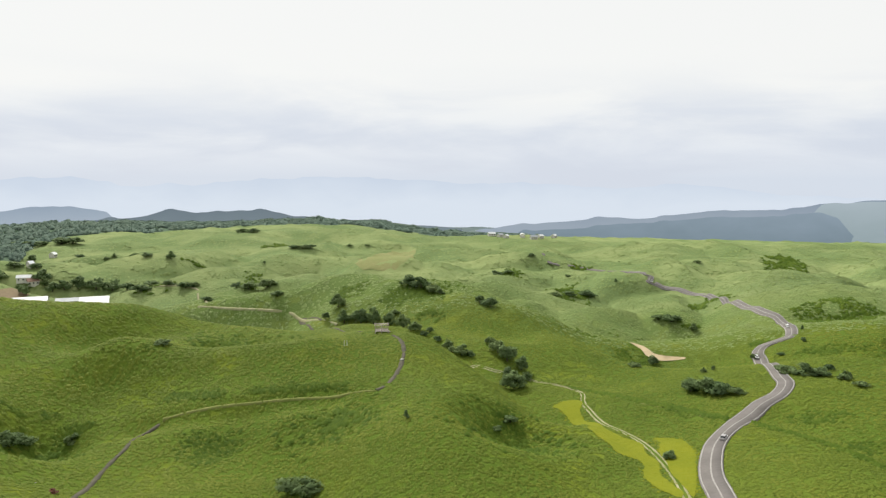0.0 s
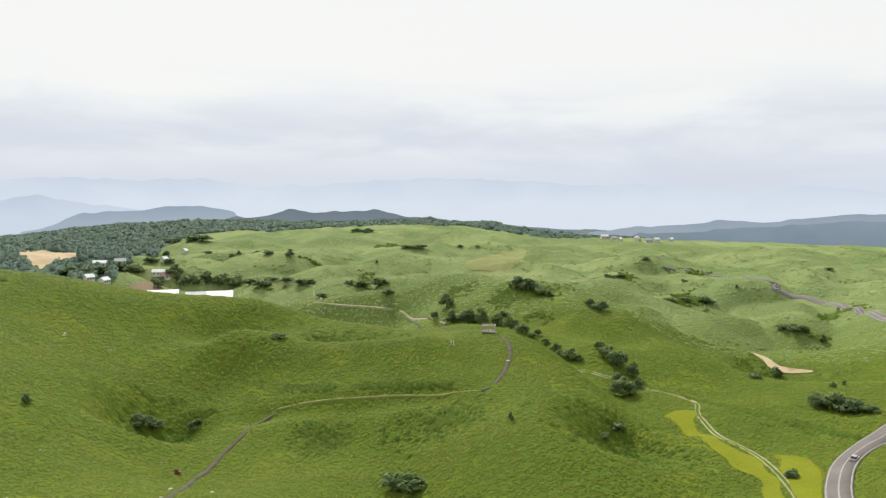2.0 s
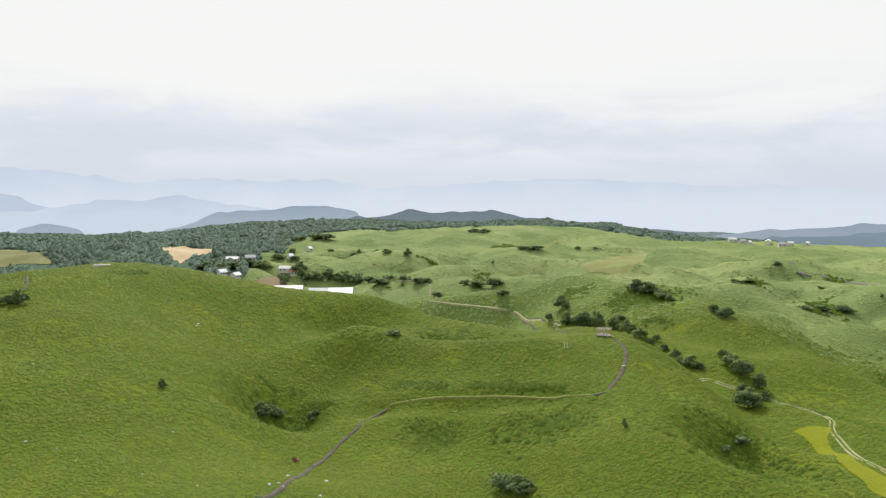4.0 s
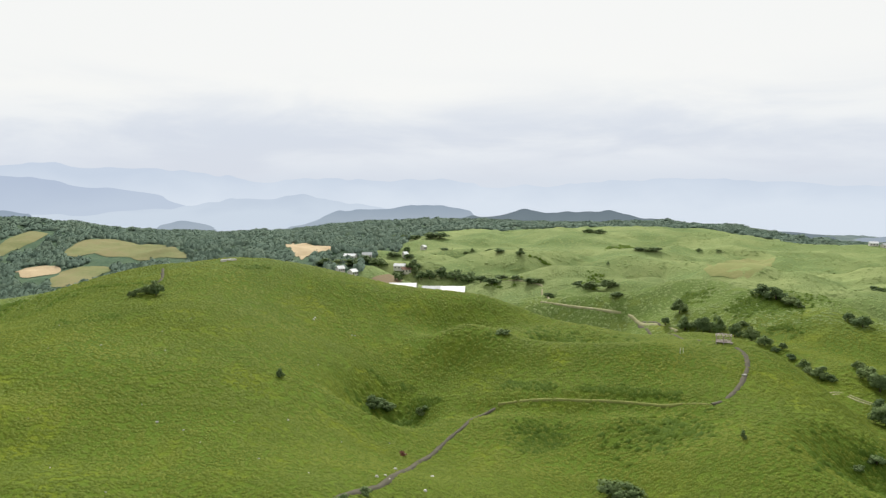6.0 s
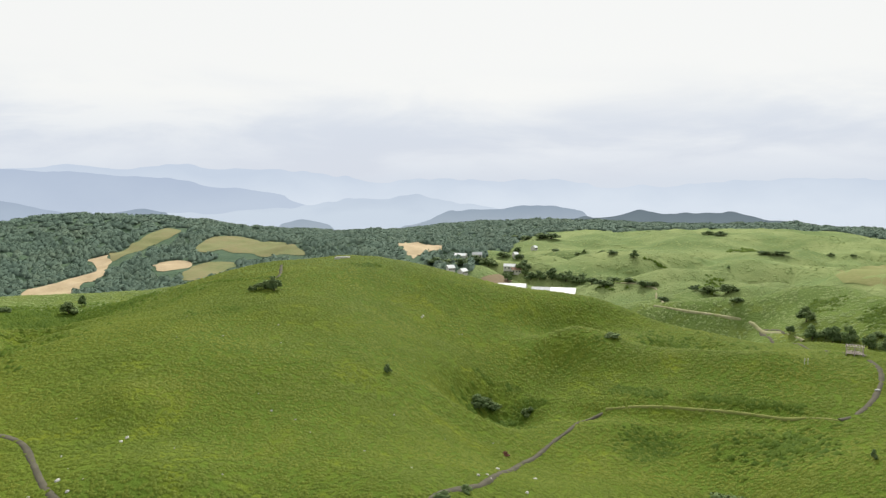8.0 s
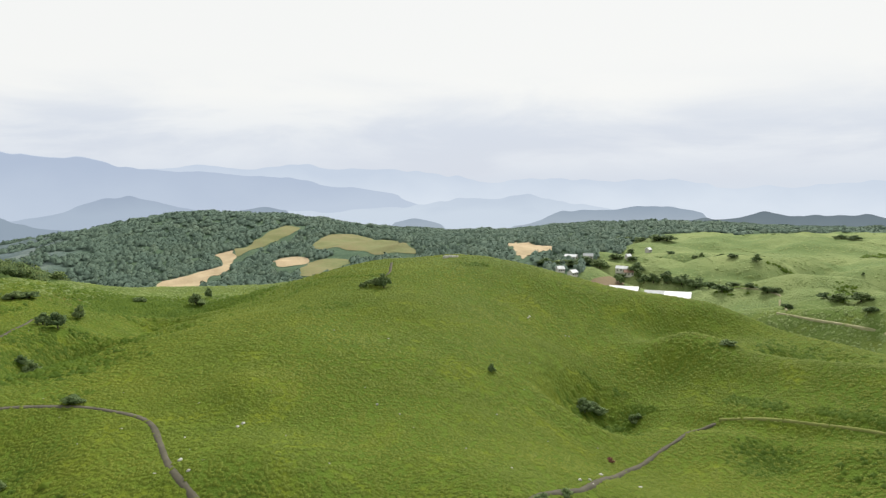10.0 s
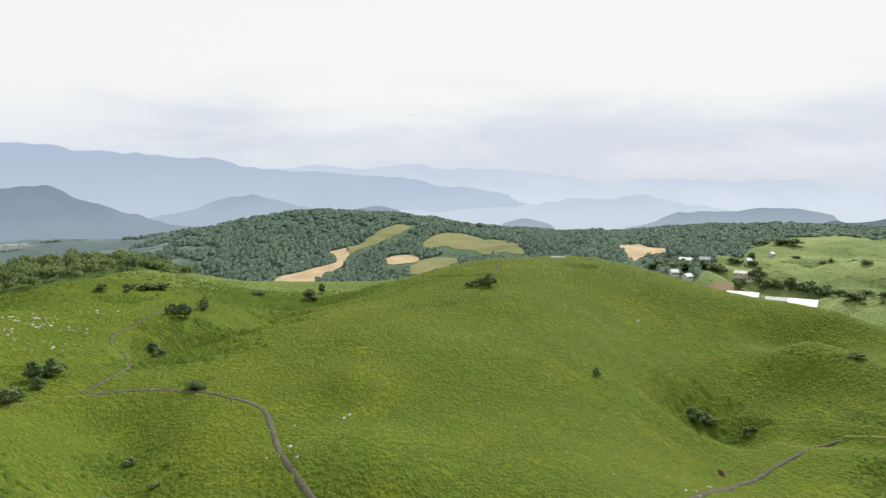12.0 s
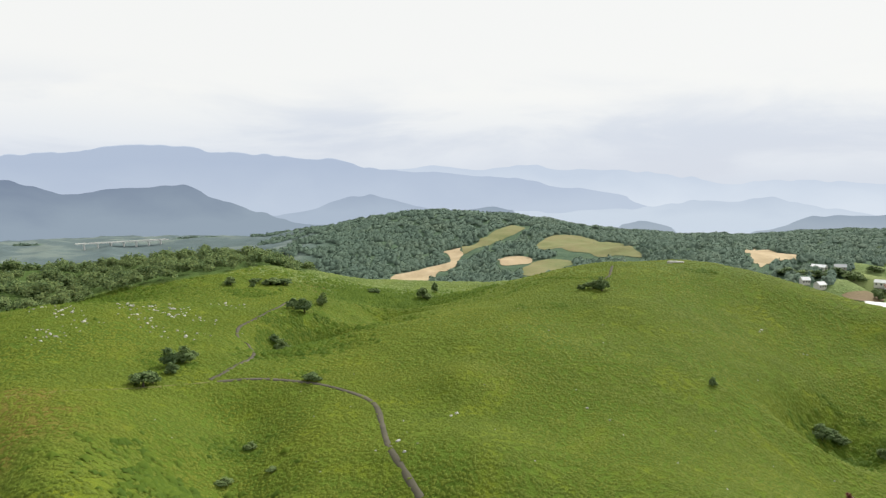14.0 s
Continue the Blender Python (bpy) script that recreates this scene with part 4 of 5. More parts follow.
planting([
    (-423, 719, 15.7, 12.7), (-405, 705.1, 13.5, 9.3), (-394.5, 706.7, 14.7, 11.9), (-382.2, 710.7, 16.1, 13.3), (-365.9, 713.4, 17.4, 13.4),
    (-350.8, 716.7, 16.9, 13), (-302.3, 645, 14.3, 9.5), (-282.4, 628.3, 13.9, 7.5), (-404, 655.9, 9.6, 11.7), (-279.6, 645.3, 13.1, 5.3),
    (-240.7, 625.4, 13.4, 6.7), (-233.8, 626.3, 10.3, 5.5), (-259, 634, 11.6, 4.6), (-491.1, 718.1, 20.1, 11.6), (-471.2, 719.3, 18.8, 13),
    (-475.8, 758.3, 14.2, 7.7), (-464.4, 657.1, 15.4, 9.7), (-437, 708.8, 13.6, 9.4), (-415.8, 710.5, 8.8, 10.9), (-476, 652.4, 18, 9.7),
    (-495.5, 646.4, 18.1, 9.8), (-451.6, 757.8, 12.8, 7.7),
], "trees round the farm", "beside the farm sheds")
planting([
    (90.2, 278.4, 8, 5.6), (94.4, 274.6, 10.3, 7.6), (98.3, 270.6, 10.2, 6), (102.8, 267.4, 6, 3.8), (107.8, 400, 5.9, 5.7),
    (85.1, 349.4, 5.8, 2.8), (152, 371.9, 4.4, 4), (133, 292, 7.7, 4.4), (136.8, 288, 8.7, 5), (142.3, 285.6, 8.7, 4.4),
    (133, 300, 4.2, 3.1), (148.1, 277.5, 5, 3), (148.9, 267.1, 5.9, 2.9), (152, 297, 3.7, 3.7), (151, 281.1, 3.1, 3.6),
    (-16.5, 217.7, 1.8, 2.9), (-50.5, 203.7, 7.6, 5), (-43.8, 200.7, 7.5, 5.6), (17.2, 239.9, 5, 3.1), (12.5, 235, 3.8, 2),
    (61.9, 209.4, 4, 3.3), (106, 312, 2.6, 2.9), (112, 317, 1.6, 2.9),
], "shrubs beside the road", "standing in grass near the road")
planting([
    (-257, 208, 3.7, 3.9), (-253, 212, 7.8, 5.1), (-246, 211.2, 6.7, 6.9), (-397.4, 192.8, 10.3, 7.4), (-425.7, 214.1, 5, 6.9),
    (-150.5, 231.3, 7.2, 5.8), (-148.3, 237.8, 5.9, 3.9), (-136.5, 242.3, 4.1, 3.4), (-135.2, 244.6, 3.4, 2.9), (-154.8, 183.3, 2.9, 3.8),
    (-83.7, 129.1, 3.1, 2.2), (-81.3, 116.9, 3.4, 2.1), (-151.4, 236.6, 5, 2.9), (-124.1, 295.1, 6.3, 2.5), (-206.3, 18.5, 7.3, 6),
    (-228.3, 27.4, 5, 6.4), (-232.9, 32.1, 6.7, 5.9), (-219.7, 27.4, 3.7, 4.8), (-282.1, 76, 5.7, 6.6), (-286.6, 73.7, 5.3, 4.2),
    (-312, 94, 8.5, 6.9), (-322, 91, 6.5, 5.3), (-337, 110, 4.9, 6.8), (-390, 75, 7, 4.8),
], "shrubs on the big hill", "on the big grass hill")
planting([
    (-385, 86, 3.8, 2.7), (-393, 97, 11.1, 5.3), (-395, 105, 10.5, 4.6), (-398, 90, 7.9, 3.5), (-417.4, 167.3, 7.9, 3.1),
    (-200.7, 65.7, 5.6, 3.4), (-173.8, 41.4, 2.8, 2.4), (-157.6, 43.3, 2.7, 1.3), (-159.9, 32.4, 3.4, 1.3), (-208.8, 21.2, 3.9, 4.9),
    (-239.1, 35.6, 4, 3.5),
], "shrubs on the west meadow", "on the west meadow")
plant("shrub", RED_BUSH, -109.7, 186.4, 2.4, 1.5, "small shrub with reddish brown leaves beside the path", "shrub", "")


# ---- woods ----
def dome(rng, sides=9):
    """A bumpy rounded crown one metre wide and one metre high: points, faces and soft normals."""
    rows = []
    for z, r in ((0.05, 0.36), (0.30, 0.46), (0.52, 0.38), (0.70, 0.22), (0.78, 0.04)):
        a = np.arange(sides) * (2 * math.pi / sides) + rng.normal(0, 0.12, sides)
        k = r * rng.uniform(0.8, 1.18, sides)
        rows.append(np.stack([k * np.cos(a), k * np.sin(a), z + rng.normal(0, 0.035, sides)], 1))
    co = np.concatenate(rows)
    i, j = np.meshgrid(np.arange(len(rows) - 1), np.arange(sides), indexing="ij")
    k = (j + 1) % sides
    quads = np.stack([i * sides + j, i * sides + k, (i + 1) * sides + k, (i + 1) * sides + j], -1).reshape(-1, 4)
    return co, quads, (co - [0, 0, 0.35]) * 1.6 + [0, 0, 0.2]


def build_woods():
    """The woods: thousands of leafy crowns on the slopes beyond the grass."""
    rng = np.random.default_rng(9)
    pts = []
    for lo, hi, gap in ((370, 560, 7.4), (560, 760, 8.0), (760, 1000, 7.2), (1000, 1300, 8.4), (1300, 1750, 12.5), (1750, 2500, 21.0)):
        n = int(0.5 * radians(152) * (hi ** 2 - lo ** 2) / gap ** 2)
        a = np.radians(rng.uniform(-42, 110, n))
        d = np.sqrt(rng.uniform(lo ** 2, hi ** 2, n))
        pts.append(np.stack([-d * np.sin(a), d * np.cos(a), np.full(n, gap)], 1))
    p = np.concatenate(pts)
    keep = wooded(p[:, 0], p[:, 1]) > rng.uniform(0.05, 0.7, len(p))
    turned, far = bearing(p[:, 0], p[:, 1]), np.hypot(p[:, 0], p[:, 1])
    keep &= ~((far > 850) & (soft_noise(p[:, 0], p[:, 1], 120, 78) > 1 - 1.75 * np.clip((turned - 67) / 12, 0, 1)))
    keep &= ~((far > 1750) & (soft_noise(p[:, 0], p[:, 1], 140, 77) > 0.1))
    for ring in OPEN_FIELDS:
        for clear in (-8, 0, 18, 36, 54):   # the cut strips below the clearings
            keep &= ~inside(p[:, 0] * (1 + clear / far), p[:, 1] * (1 + clear / far), ring)
    for hx, hy, reach in CLEARED:
        keep &= np.hypot(p[:, 0] - hx * 0.985, p[:, 1] - hy * 0.985) > reach
    p = p[keep]
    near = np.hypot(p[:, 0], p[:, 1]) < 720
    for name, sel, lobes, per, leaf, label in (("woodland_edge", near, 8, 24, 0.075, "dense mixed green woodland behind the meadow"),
                                               ("woodland", ~near, 6, 5, 0.12, "dark woods covering the far hills, tinted blue-green for haze")):
        q = p[sel]
        wide = q[:, 2] * rng.uniform(0.75, 1.45, len(q))
        high = np.clip(wide * rng.uniform(0.7, 1.1, len(q)), 4.5, 11) * np.where(q[:, 2] > 12, 0.8, 1)
        shapes = []
        for k in range(5):
            ang, out = rng.uniform(0, 6.28, lobes), np.sqrt(rng.uniform(0, 1, lobes)) * 0.3
            c = np.stack([out * np.cos(ang), out * np.sin(ang), 0.42 + 0.36 * (1 - (out / 0.33) ** 2) * rng.uniform(0.5, 1, lobes)], 1)
            co, quads, soft = leaf_cloud(rng, c, rng.uniform(0.2, 0.32, lobes), per, leaf, 0.9)
            if name == "woodland":
                body, faces, bend = dome(rng)
                co, quads, soft = np.r_[co, body], np.r_[quads, faces + len(co)], np.r_[soft, bend]
            shapes.append((co, quads, soft))
        which = rng.integers(0, 5, len(q))
        ground_z = height(q[:, 0], q[:, 1])
        cos, faces, bends, start = [], [], [], 0
        for k in range(5):
            s = which == k
            co, quads, soft = shapes[k]
            turn = rng.uniform(0, 6.28, s.sum())
            ca, sa = np.cos(turn)[:, None], np.sin(turn)[:, None]
            x = (co[None, :, 0] * ca - co[None, :, 1] * sa) * wide[s][:, None] + q[s, 0][:, None]
            y = (co[None, :, 0] * sa + co[None, :, 1] * ca) * wide[s][:, None] + q[s, 1][:, None]
            z = co[None, :, 2] * high[s][:, None] + ground_z[s][:, None] - 0.05 * high[s][:, None]
            block = np.stack([x, y, z], -1).reshape(-1, 3)
            f = quads[None] + (np.arange(s.sum()) * len(co))[:, None, None] + start
            cos.append(block)
            soft = soft + [0, 0, 1.1]
            nx, ny = soft[None, :, 0] * ca - soft[None, :, 1] * sa, soft[None, :, 0] * sa + soft[None, :, 1] * ca
            bends.append(np.stack([nx, ny, np.repeat(soft[None, :, 2], len(nx), 0)], -1).reshape(-1, 3))
            faces.append(f.reshape(-1, 4))
            start += len(block)
        ob = new(name, quads_mesh(name, np.concatenate(cos), np.concatenate(faces), M_EDGEWOODS if name == "woodland_edge" else M_HAZY_WOODS, True, np.concatenate(bends)))
        tagged(ob, label, "woods", kind="stuff")


# farmyards and gardens that the woods leave open
CLEARED = [(-518.4, 727.5, 20), (-494.5, 729.7, 18), (-456.6, 624.1, 16), (-443.6, 628, 16), (-440.3, 717.5, 22), (-429.6, 714, 18), (-460.1, 760.9, 14), (-412, 650, 26), (-382.1, 628.5, 30), (-349.4, 631.6, 24), (-317.7, 615.2, 26)]
build_woods()


# ---- buildings ----
M_WHITE_ROOF = material("white_metal_roof", [(0.3, (0.58, 0.60, 0.62)), (0.7, (0.74, 0.75, 0.76))], 6, 0.55, 0.01)
M_GREY_ROOF = material("grey_metal_roof", [(0.3, (0.30, 0.32, 0.34)), (0.7, (0.42, 0.44, 0.46))], 5, 0.6, 0.01)
M_BROWN_ROOF = material("brown_tile_roof", [(0.3, (0.20, 0.12, 0.09)), (0.7, (0.32, 0.20, 0.15))], 3, 0.8, 0.03)
M_WALL = material("pale_wall", [(0.3, (0.48, 0.46, 0.42)), (0.7, (0.64, 0.62, 0.58))], 4, 0.85, 0.01)
M_DARK = material("dark_opening", [(0.3, (0.03, 0.03, 0.035)), (0.7, (0.06, 0.06, 0.07))], 2, 0.4)
M_TIMBER = material("weathered_timber", [(0.3, (0.26, 0.22, 0.20)), (0.7, (0.42, 0.37, 0.34))], 1.2, 0.85, 0.01, 0.1)
M_POST = material("white_post", [(0.3, (0.60, 0.60, 0.58)), (0.7, (0.78, 0.78, 0.76))], 0.8, 0.7)
M_CAR_WHITE = material("white_car_paint", [(0.3, (0.72, 0.72, 0.72)), (0.7, (0.80, 0.80, 0.80))], 2, 0.3)
M_CAR_SILVER = material("silver_car_paint", [(0.3, (0.40, 0.38, 0.38)), (0.7, (0.52, 0.50, 0.50))], 2, 0.3, metal=0.5)
M_GLASS = material("dark_car_glass", [(0.3, (0.02, 0.022, 0.025)), (0.7, (0.04, 0.042, 0.045))], 1, 0.1)
M_TYRE = material("tyre_rubber", [(0.3, (0.02, 0.02, 0.02)), (0.7, (0.04, 0.04, 0.04))], 0.4, 0.9)


def box(bm, x0, x1, y0, y1, z0, z1, bevel=0.0):
    """A box in bm, its edges broken when bevel is given."""
    made = bmesh.ops.create_cube(bm, size=1)["verts"]
    bmesh.ops.scale(bm, vec=(x1 - x0, y1 - y0, z1 - z0), verts=made)
    bmesh.ops.translate(bm, vec=((x0 + x1) / 2, (y0 + y1) / 2, (z0 + z1) / 2), verts=made)
    if bevel:
        bmesh.ops.bevel(bm, geom=list({e for v in made for e in v.link_edges}), offset=bevel, segments=2, affect="EDGES")
    return made


def mesh_of(name, bm, mat):
    me = bpy.data.meshes.new(name)
    bm.to_mesh(me)
    bm.free()
    me.materials.append(mat)
    return me


def boxes(name, mat, *sizes, bevel=0.0):
    bm = bmesh.new()
    for s in sizes:
        box(bm, *s, bevel)
    return mesh_of(name, bm, mat)


def gable_roof(wide, deep, eave, rise, over, mat):
    """Two roof slabs with thickness, ridge along x."""
    bm = bmesh.new()
    for s in (-1, 1):
        y1, z1 = s * (deep / 2 + over), eave - over * rise / (deep / 2)
        x = wide / 2 + over
        low = [bm.verts.new(p) for p in ((-x, 0, eave + rise), (x, 0, eave + rise), (x, y1, z1), (-x, y1, z1))]
        high = [bm.verts.new((v.co.x, v.co.y, v.co.z + 0.22)) for v in low]
        bm.faces.new(low)
        bm.faces.new(high)
        for i in range(4):
            k = (i + 1) % 4
            bm.faces.new((low[i], low[k], high[k], high[i]))
    bmesh.ops.recalc_face_normals(bm, faces=bm.faces)
    return mesh_of("roof", bm, mat)


def walls_with_gable(wide, deep, eave, rise, mat):
    bm = bmesh.new()
    x, y = wide / 2, deep / 2
    ring = [(-y, -1.5), (y, -1.5), (y, eave), (0, eave + rise), (-y, eave)]
    a = [bm.verts.new((-x, p[0], p[1])) for p in ring]
    b = [bm.verts.new((x, p[0], p[1])) for p in ring]
    bm.faces.new(a)
    bm.faces.new(b)
    for i in range(5):
        k = (i + 1) % 5
        bm.faces.new((a[i], a[k], b[k], b[i]))
    bmesh.ops.recalc_face_normals(bm, faces=bm.faces)
    return mesh_of("wall", bm, mat)


def building(name, x, y, wide, deep, eave, rise, turn, roof_mat, label, category, group, windows=4):
    ob = new(name)
    ob.location, ob.rotation_euler = (x, y, z_at(x, y)), (0, 0, turn)
    part("wall", walls_with_gable(wide, deep, eave, rise, M_WALL), ob)
    part("roof", gable_roof(wide, deep, eave, rise, 0.5, roof_mat), ob)
    pane = boxes("window", M_DARK, (-0.7, 0.7, -0.06, 0.06, eave * 0.35, eave * 0.75))
    for k in range(windows):
        for s in (-1, 1):
            w = part("window", pane, ob)
            w.location = ((k + 0.5) / windows * wide - wide / 2, s * (deep / 2 + 0.02), 0)
    part("door", boxes("door", M_DARK, (wide / 2 - 0.03, wide / 2 + 0.06, -min(2, deep / 5), min(2, deep / 5), 0, eave * 0.8)), ob, "dark doorway")
    return tagged(ob, label, category, group)


for x, y, wide, kind in [(-382, 628.6, 33.9, 0), (-349.5, 631.3, 18.7, 1), (-317.3, 615.7, 27.5, 0)]:
    if kind:
        building("farm_shed", x, y, wide, 10, 3.2, 2.2, radians(25), M_GREY_ROOF, "long low cattle shed with a grey metal roof", "shed", "farm sheds", 6)
    else:
        building("farm_shed", x, y, wide * 0.82, 20, 2.4, 4.4, radians(24), M_WHITE_ROOF, "large cattle shed with a bright white metal roof", "shed", "farm sheds", 8)
for k, (x, y, wide, kind) in enumerate([(-519, 727.8, 15.3, 0), (-495.1, 729.7, 11.3, 1), (-456.9, 624, 7.5, 0), (-443.3, 627.7, 8.7, 0), (-440.7, 717.7, 13.1, 0), (-430, 714.4, 10.4, 2), (-460, 761.1, 5.1, 0), (-521.6, 912.9, 6.4, 0), (55, 1287, 12.1, 0), (70, 1280, 10.0, 1), (78.2, 1243.3, 7.8, 0), (109, 1281, 14.1, 0), (121.7, 1206.9, 11.4, 1), (139, 1263, 9.9, 0), (178, 1386, 13.1, 0), (581, 3060, 34.0, 0), (975, 3154, 30.9, 0), (878, 2770, 36.3, 0), (912, 2561, 59.4, 0), (1036, 2766, 36.9, 1)]):
    roof = (M_WHITE_ROOF, M_GREY_ROOF, M_BROWN_ROOF)[kind]
    label = ("pale house with a white metal roof among trees", "pale house with a grey metal roof", "house with a brown tiled roof and pale walls")[kind]
    building("house", x, y, wide, max(7, wide * 0.55), 3.6 + 0.05 * wide, 2.4, radians(15 + 23 * (k % 4)), roof, label, "house", "houses of the hamlets", 3)


def town():
    """A far town on the plain: many small pale blocks."""
    rng = np.random.default_rng(31)
    n = 260
    a, d = np.radians(rng.uniform(49, 58, n)), rng.uniform(2650, 3250, n)
    x, y = -d * np.sin(a), d * np.cos(a)
    z = height(x, y)
    w, b, h = rng.uniform(5, 14, n), rng.uniform(4, 9, n), rng.uniform(5, 13, n)
    corner = np.array([(-1, -1), (1, -1), (1, 1), (-1, 1)])
    co = np.concatenate([np.stack([x[:, None] + corner[:, 0] * w[:, None], y[:, None] + corner[:, 1] * b[:, None], np.repeat((z + f * h)[:, None] - (1 - f) * 3, 4, 1)], -1) for f in (0, 1)], 1)
    box_faces = np.array([(4, 5, 6, 7), (0, 1, 5, 4), (1, 2, 6, 5), (2, 3, 7, 6), (3, 0, 4, 7)])
    faces = (box_faces[None] + (np.arange(n) * 8)[:, None, None]).reshape(-1, 4)
    ob = new("far_town", quads_mesh("far_town", co.reshape(-1, 3), faces, M_WALL, False))
    tagged(ob, "far town of small pale buildings on the plain", "town", kind="stuff")


town()


def viaduct(x, y, z, length, turn):
    ob = new("viaduct")
    ob.location, ob.rotation_euler = (x, y, z), (0, 0, turn)
    part("deck", boxes("deck", M_PALE_CONCRETE, (-length / 2, length / 2, -5, 5, 0.4, 1.8)), ob, "long pale concrete deck")
    for s in (-1, 1):
        part("parapet", boxes("parapet", M_PALE_CONCRETE, (-length / 2, length / 2, s * 5 - 0.2, s * 5 + 0.2, 1.8, 2.6)), ob)
    pier = boxes("pier", M_PALE_CONCRETE, (-1.1, 1.1, -3, 3, -22, 0.4), (-2.2, 2.2, -4.4, 4.4, -1.0, 0.4))
    for k in range(7):
        p = part("pier", pier, ob)
        p.location = ((k - 3) * length / 7.2, 0, 0)
    return tagged(ob, "pale concrete motorway viaduct on piers across the basin", "bridge")


viaduct(-1664, 77, z_at(-1664, 77) + 9, 190, radians(108))


# ---- viewing platform, posts, stones ----
def viewing_platform(x, y, turn):
    """A timber lookout: deck on posts, steps, a railing of rails and balusters, a flat roof frame."""
    ob = new("viewing_platform")
    ob.location, ob.rotation_euler = (x, y, z_at(x, y)), (0, 0, turn)
    part("deck", boxes("deck", M_TIMBER, *[(-2.9, 2.9, -2.2 + 0.4 * k, -1.83 + 0.4 * k, 0.9, 1.0) for k in range(11)]), ob)
    post = boxes("post", M_TIMBER, (-0.12, 0.12, -0.12, 0.12, -0.6, 3.5), bevel=0.015)
    for px in (-2.8, 0, 2.8):
        for py in (-2.1, 2.1):
            part("post", post, ob).location = (px, py, 0)
    for py in (-2.1, 2.1):
        part("rail", boxes("rail", M_TIMBER, (-2.85, 2.85, py - 0.06, py + 0.06, 1.95, 2.07), (-2.85, 2.85, py - 0.04, py + 0.04, 1.3, 1.38)), ob)
    for px in (-2.8, 2.8):
        part("rail", boxes("rail", M_TIMBER, (px - 0.06, px + 0.06, -2.1, 2.1, 1.96, 2.08)), ob)
    stick = boxes("baluster", M_TIMBER, (-0.04, 0.04, -0.04, 0.04, 1.0, 1.95))
    for k in range(12):
        for py in (-2.1, 2.1):
            part("baluster", stick, ob).location = (-2.55 + 0.46 * k, py, 0)
    for py in (-2.1, 2.1):
        part("beam", boxes("beam", M_TIMBER, (-3.2, 3.2, py - 0.1, py + 0.1, 3.4, 3.62)), ob)
    slat = boxes("roof_slat", M_TIMBER, (-0.07, 0.07, -2.5, 2.5, 3.62, 3.78))
    for k in range(13):
        part("roof_slat", slat, ob).location = (-3 + 0.5 * k, 0, 0)
    part("bench", boxes("bench", M_TIMBER, (-1.8, 1.8, 0.9, 1.4, 1.4, 1.48), (-1.7, -1.55, 0.95, 1.35, 1.0, 1.4), (1.55, 1.7, 0.95, 1.35, 1.0, 1.4)), ob)
    part("step", boxes("step", M_TIMBER, *[(2.9 + 0.3 * k, 3.2 + 0.3 * k, -0.8, 0.8, -0.5, 0.82 - 0.18 * k) for k in range(4)]), ob)
    return tagged(ob, "weathered timber viewing platform with railing on the grass ridge", "platform")


viewing_platform(-34.6, 314.9, radians(6))


def marker_posts(x, y):
    ob = new("marker_posts")
    ob.location = (x, y, z_at(x, y))
    for s in (-0.55, 0.55):
        p = part("post", boxes("post", M_POST, (-0.09, 0.09, -0.09, 0.09, -0.4, 2.3), bevel=0.02), ob)
        p.location = (s, 0, 0)
        part("cap", boxes("cap", M_CONCRETE, (-0.12, 0.12, -0.12, 0.12, 2.3, 2.38)), p)
    return tagged(ob, "pair of white marker posts standing in grass", "post")


marker_posts(-46.9, 291.6)


def summit_slab(x, y, turn):
    ob = new("summit_platform")
    ob.location, ob.rotation_euler = (x, y, z_at(x, y)), (0, 0, turn)
    part("base", boxes("base", M_CONCRETE, (-4.2, 4.2, -1.6, 1.6, -1.5, 0.45), bevel=0.06), ob)
    part("slab", boxes("slab", M_ROCK, (-3.9, 3.9, -1.35, 1.35, 0.45, 0.85), bevel=0.05), ob, "pale stone top slab")
    part("plaque", boxes("plaque", M_POST, (-0.9, 0.9, -0.1, 0.25, 0.85, 1.15), bevel=0.03), ob)
    return tagged(ob, "low pale stone platform on the hill crest", "platform")


summit_slab(-275.1, 282.2, radians(44))


def stone_mesh(seed):
    rng = np.random.default_rng(seed)
    bm = bmesh.new()
    bmesh.ops.create_icosphere(bm, subdivisions=2, radius=0.5)
    off = rng.normal(size=3) * 5
    for v in bm.verts:
        n = noise.noise(v.co * 2.2 + Vector(off)) * 0.35 + noise.noise(v.co * 5 + Vector(off)) * 0.14
        v.co *= 1 + n
        v.co.z *= 0.85
    return mesh_of("limestone_rock", bm, M_ROCK)


STONES = [stone_mesh(k) for k in range(6)]
ROCKS = [(-306.0, -4.0), (-302.7, -0.4), (-287.6, 3.8), (-270.7, -6.7), (-319.0, 21.4), (-291.0, 25.8), (-303.2, 22.8), (-318.2, 38.7), (-307.3, 35.3), (-272.0, 37.7), (-318.7, -11.3), (-267.1, -4.9), (-322.1, 30.0), (-304.1, 47.2), (-336.5, 63.1), (-139.6, 69.8), (-151.3, 130.8), (-159.4, 91.9), (-109.9, 188.0), (-98.3, 164.1), (-91.9, 149.5), (-91.4, 144.9), (-201.0, 259.6)]


def rock(x, y, size, label):
    ob = new("limestone_rock", pick.choice(STONES))
    ob.location = (x, y, z_at(x, y) + 0.14 * size)
    ob.scale = (size * pick.uniform(0.8, 1.5), size * pick.uniform(0.8, 1.3), size * pick.uniform(0.6, 1.0))
    ob.rotation_euler = (pick.uniform(-0.3, 0.3), pick.uniform(-0.3, 0.3), pick.uniform(0, 6.28))
    tagged(ob, label, "rock", "limestone rocks on the hills")


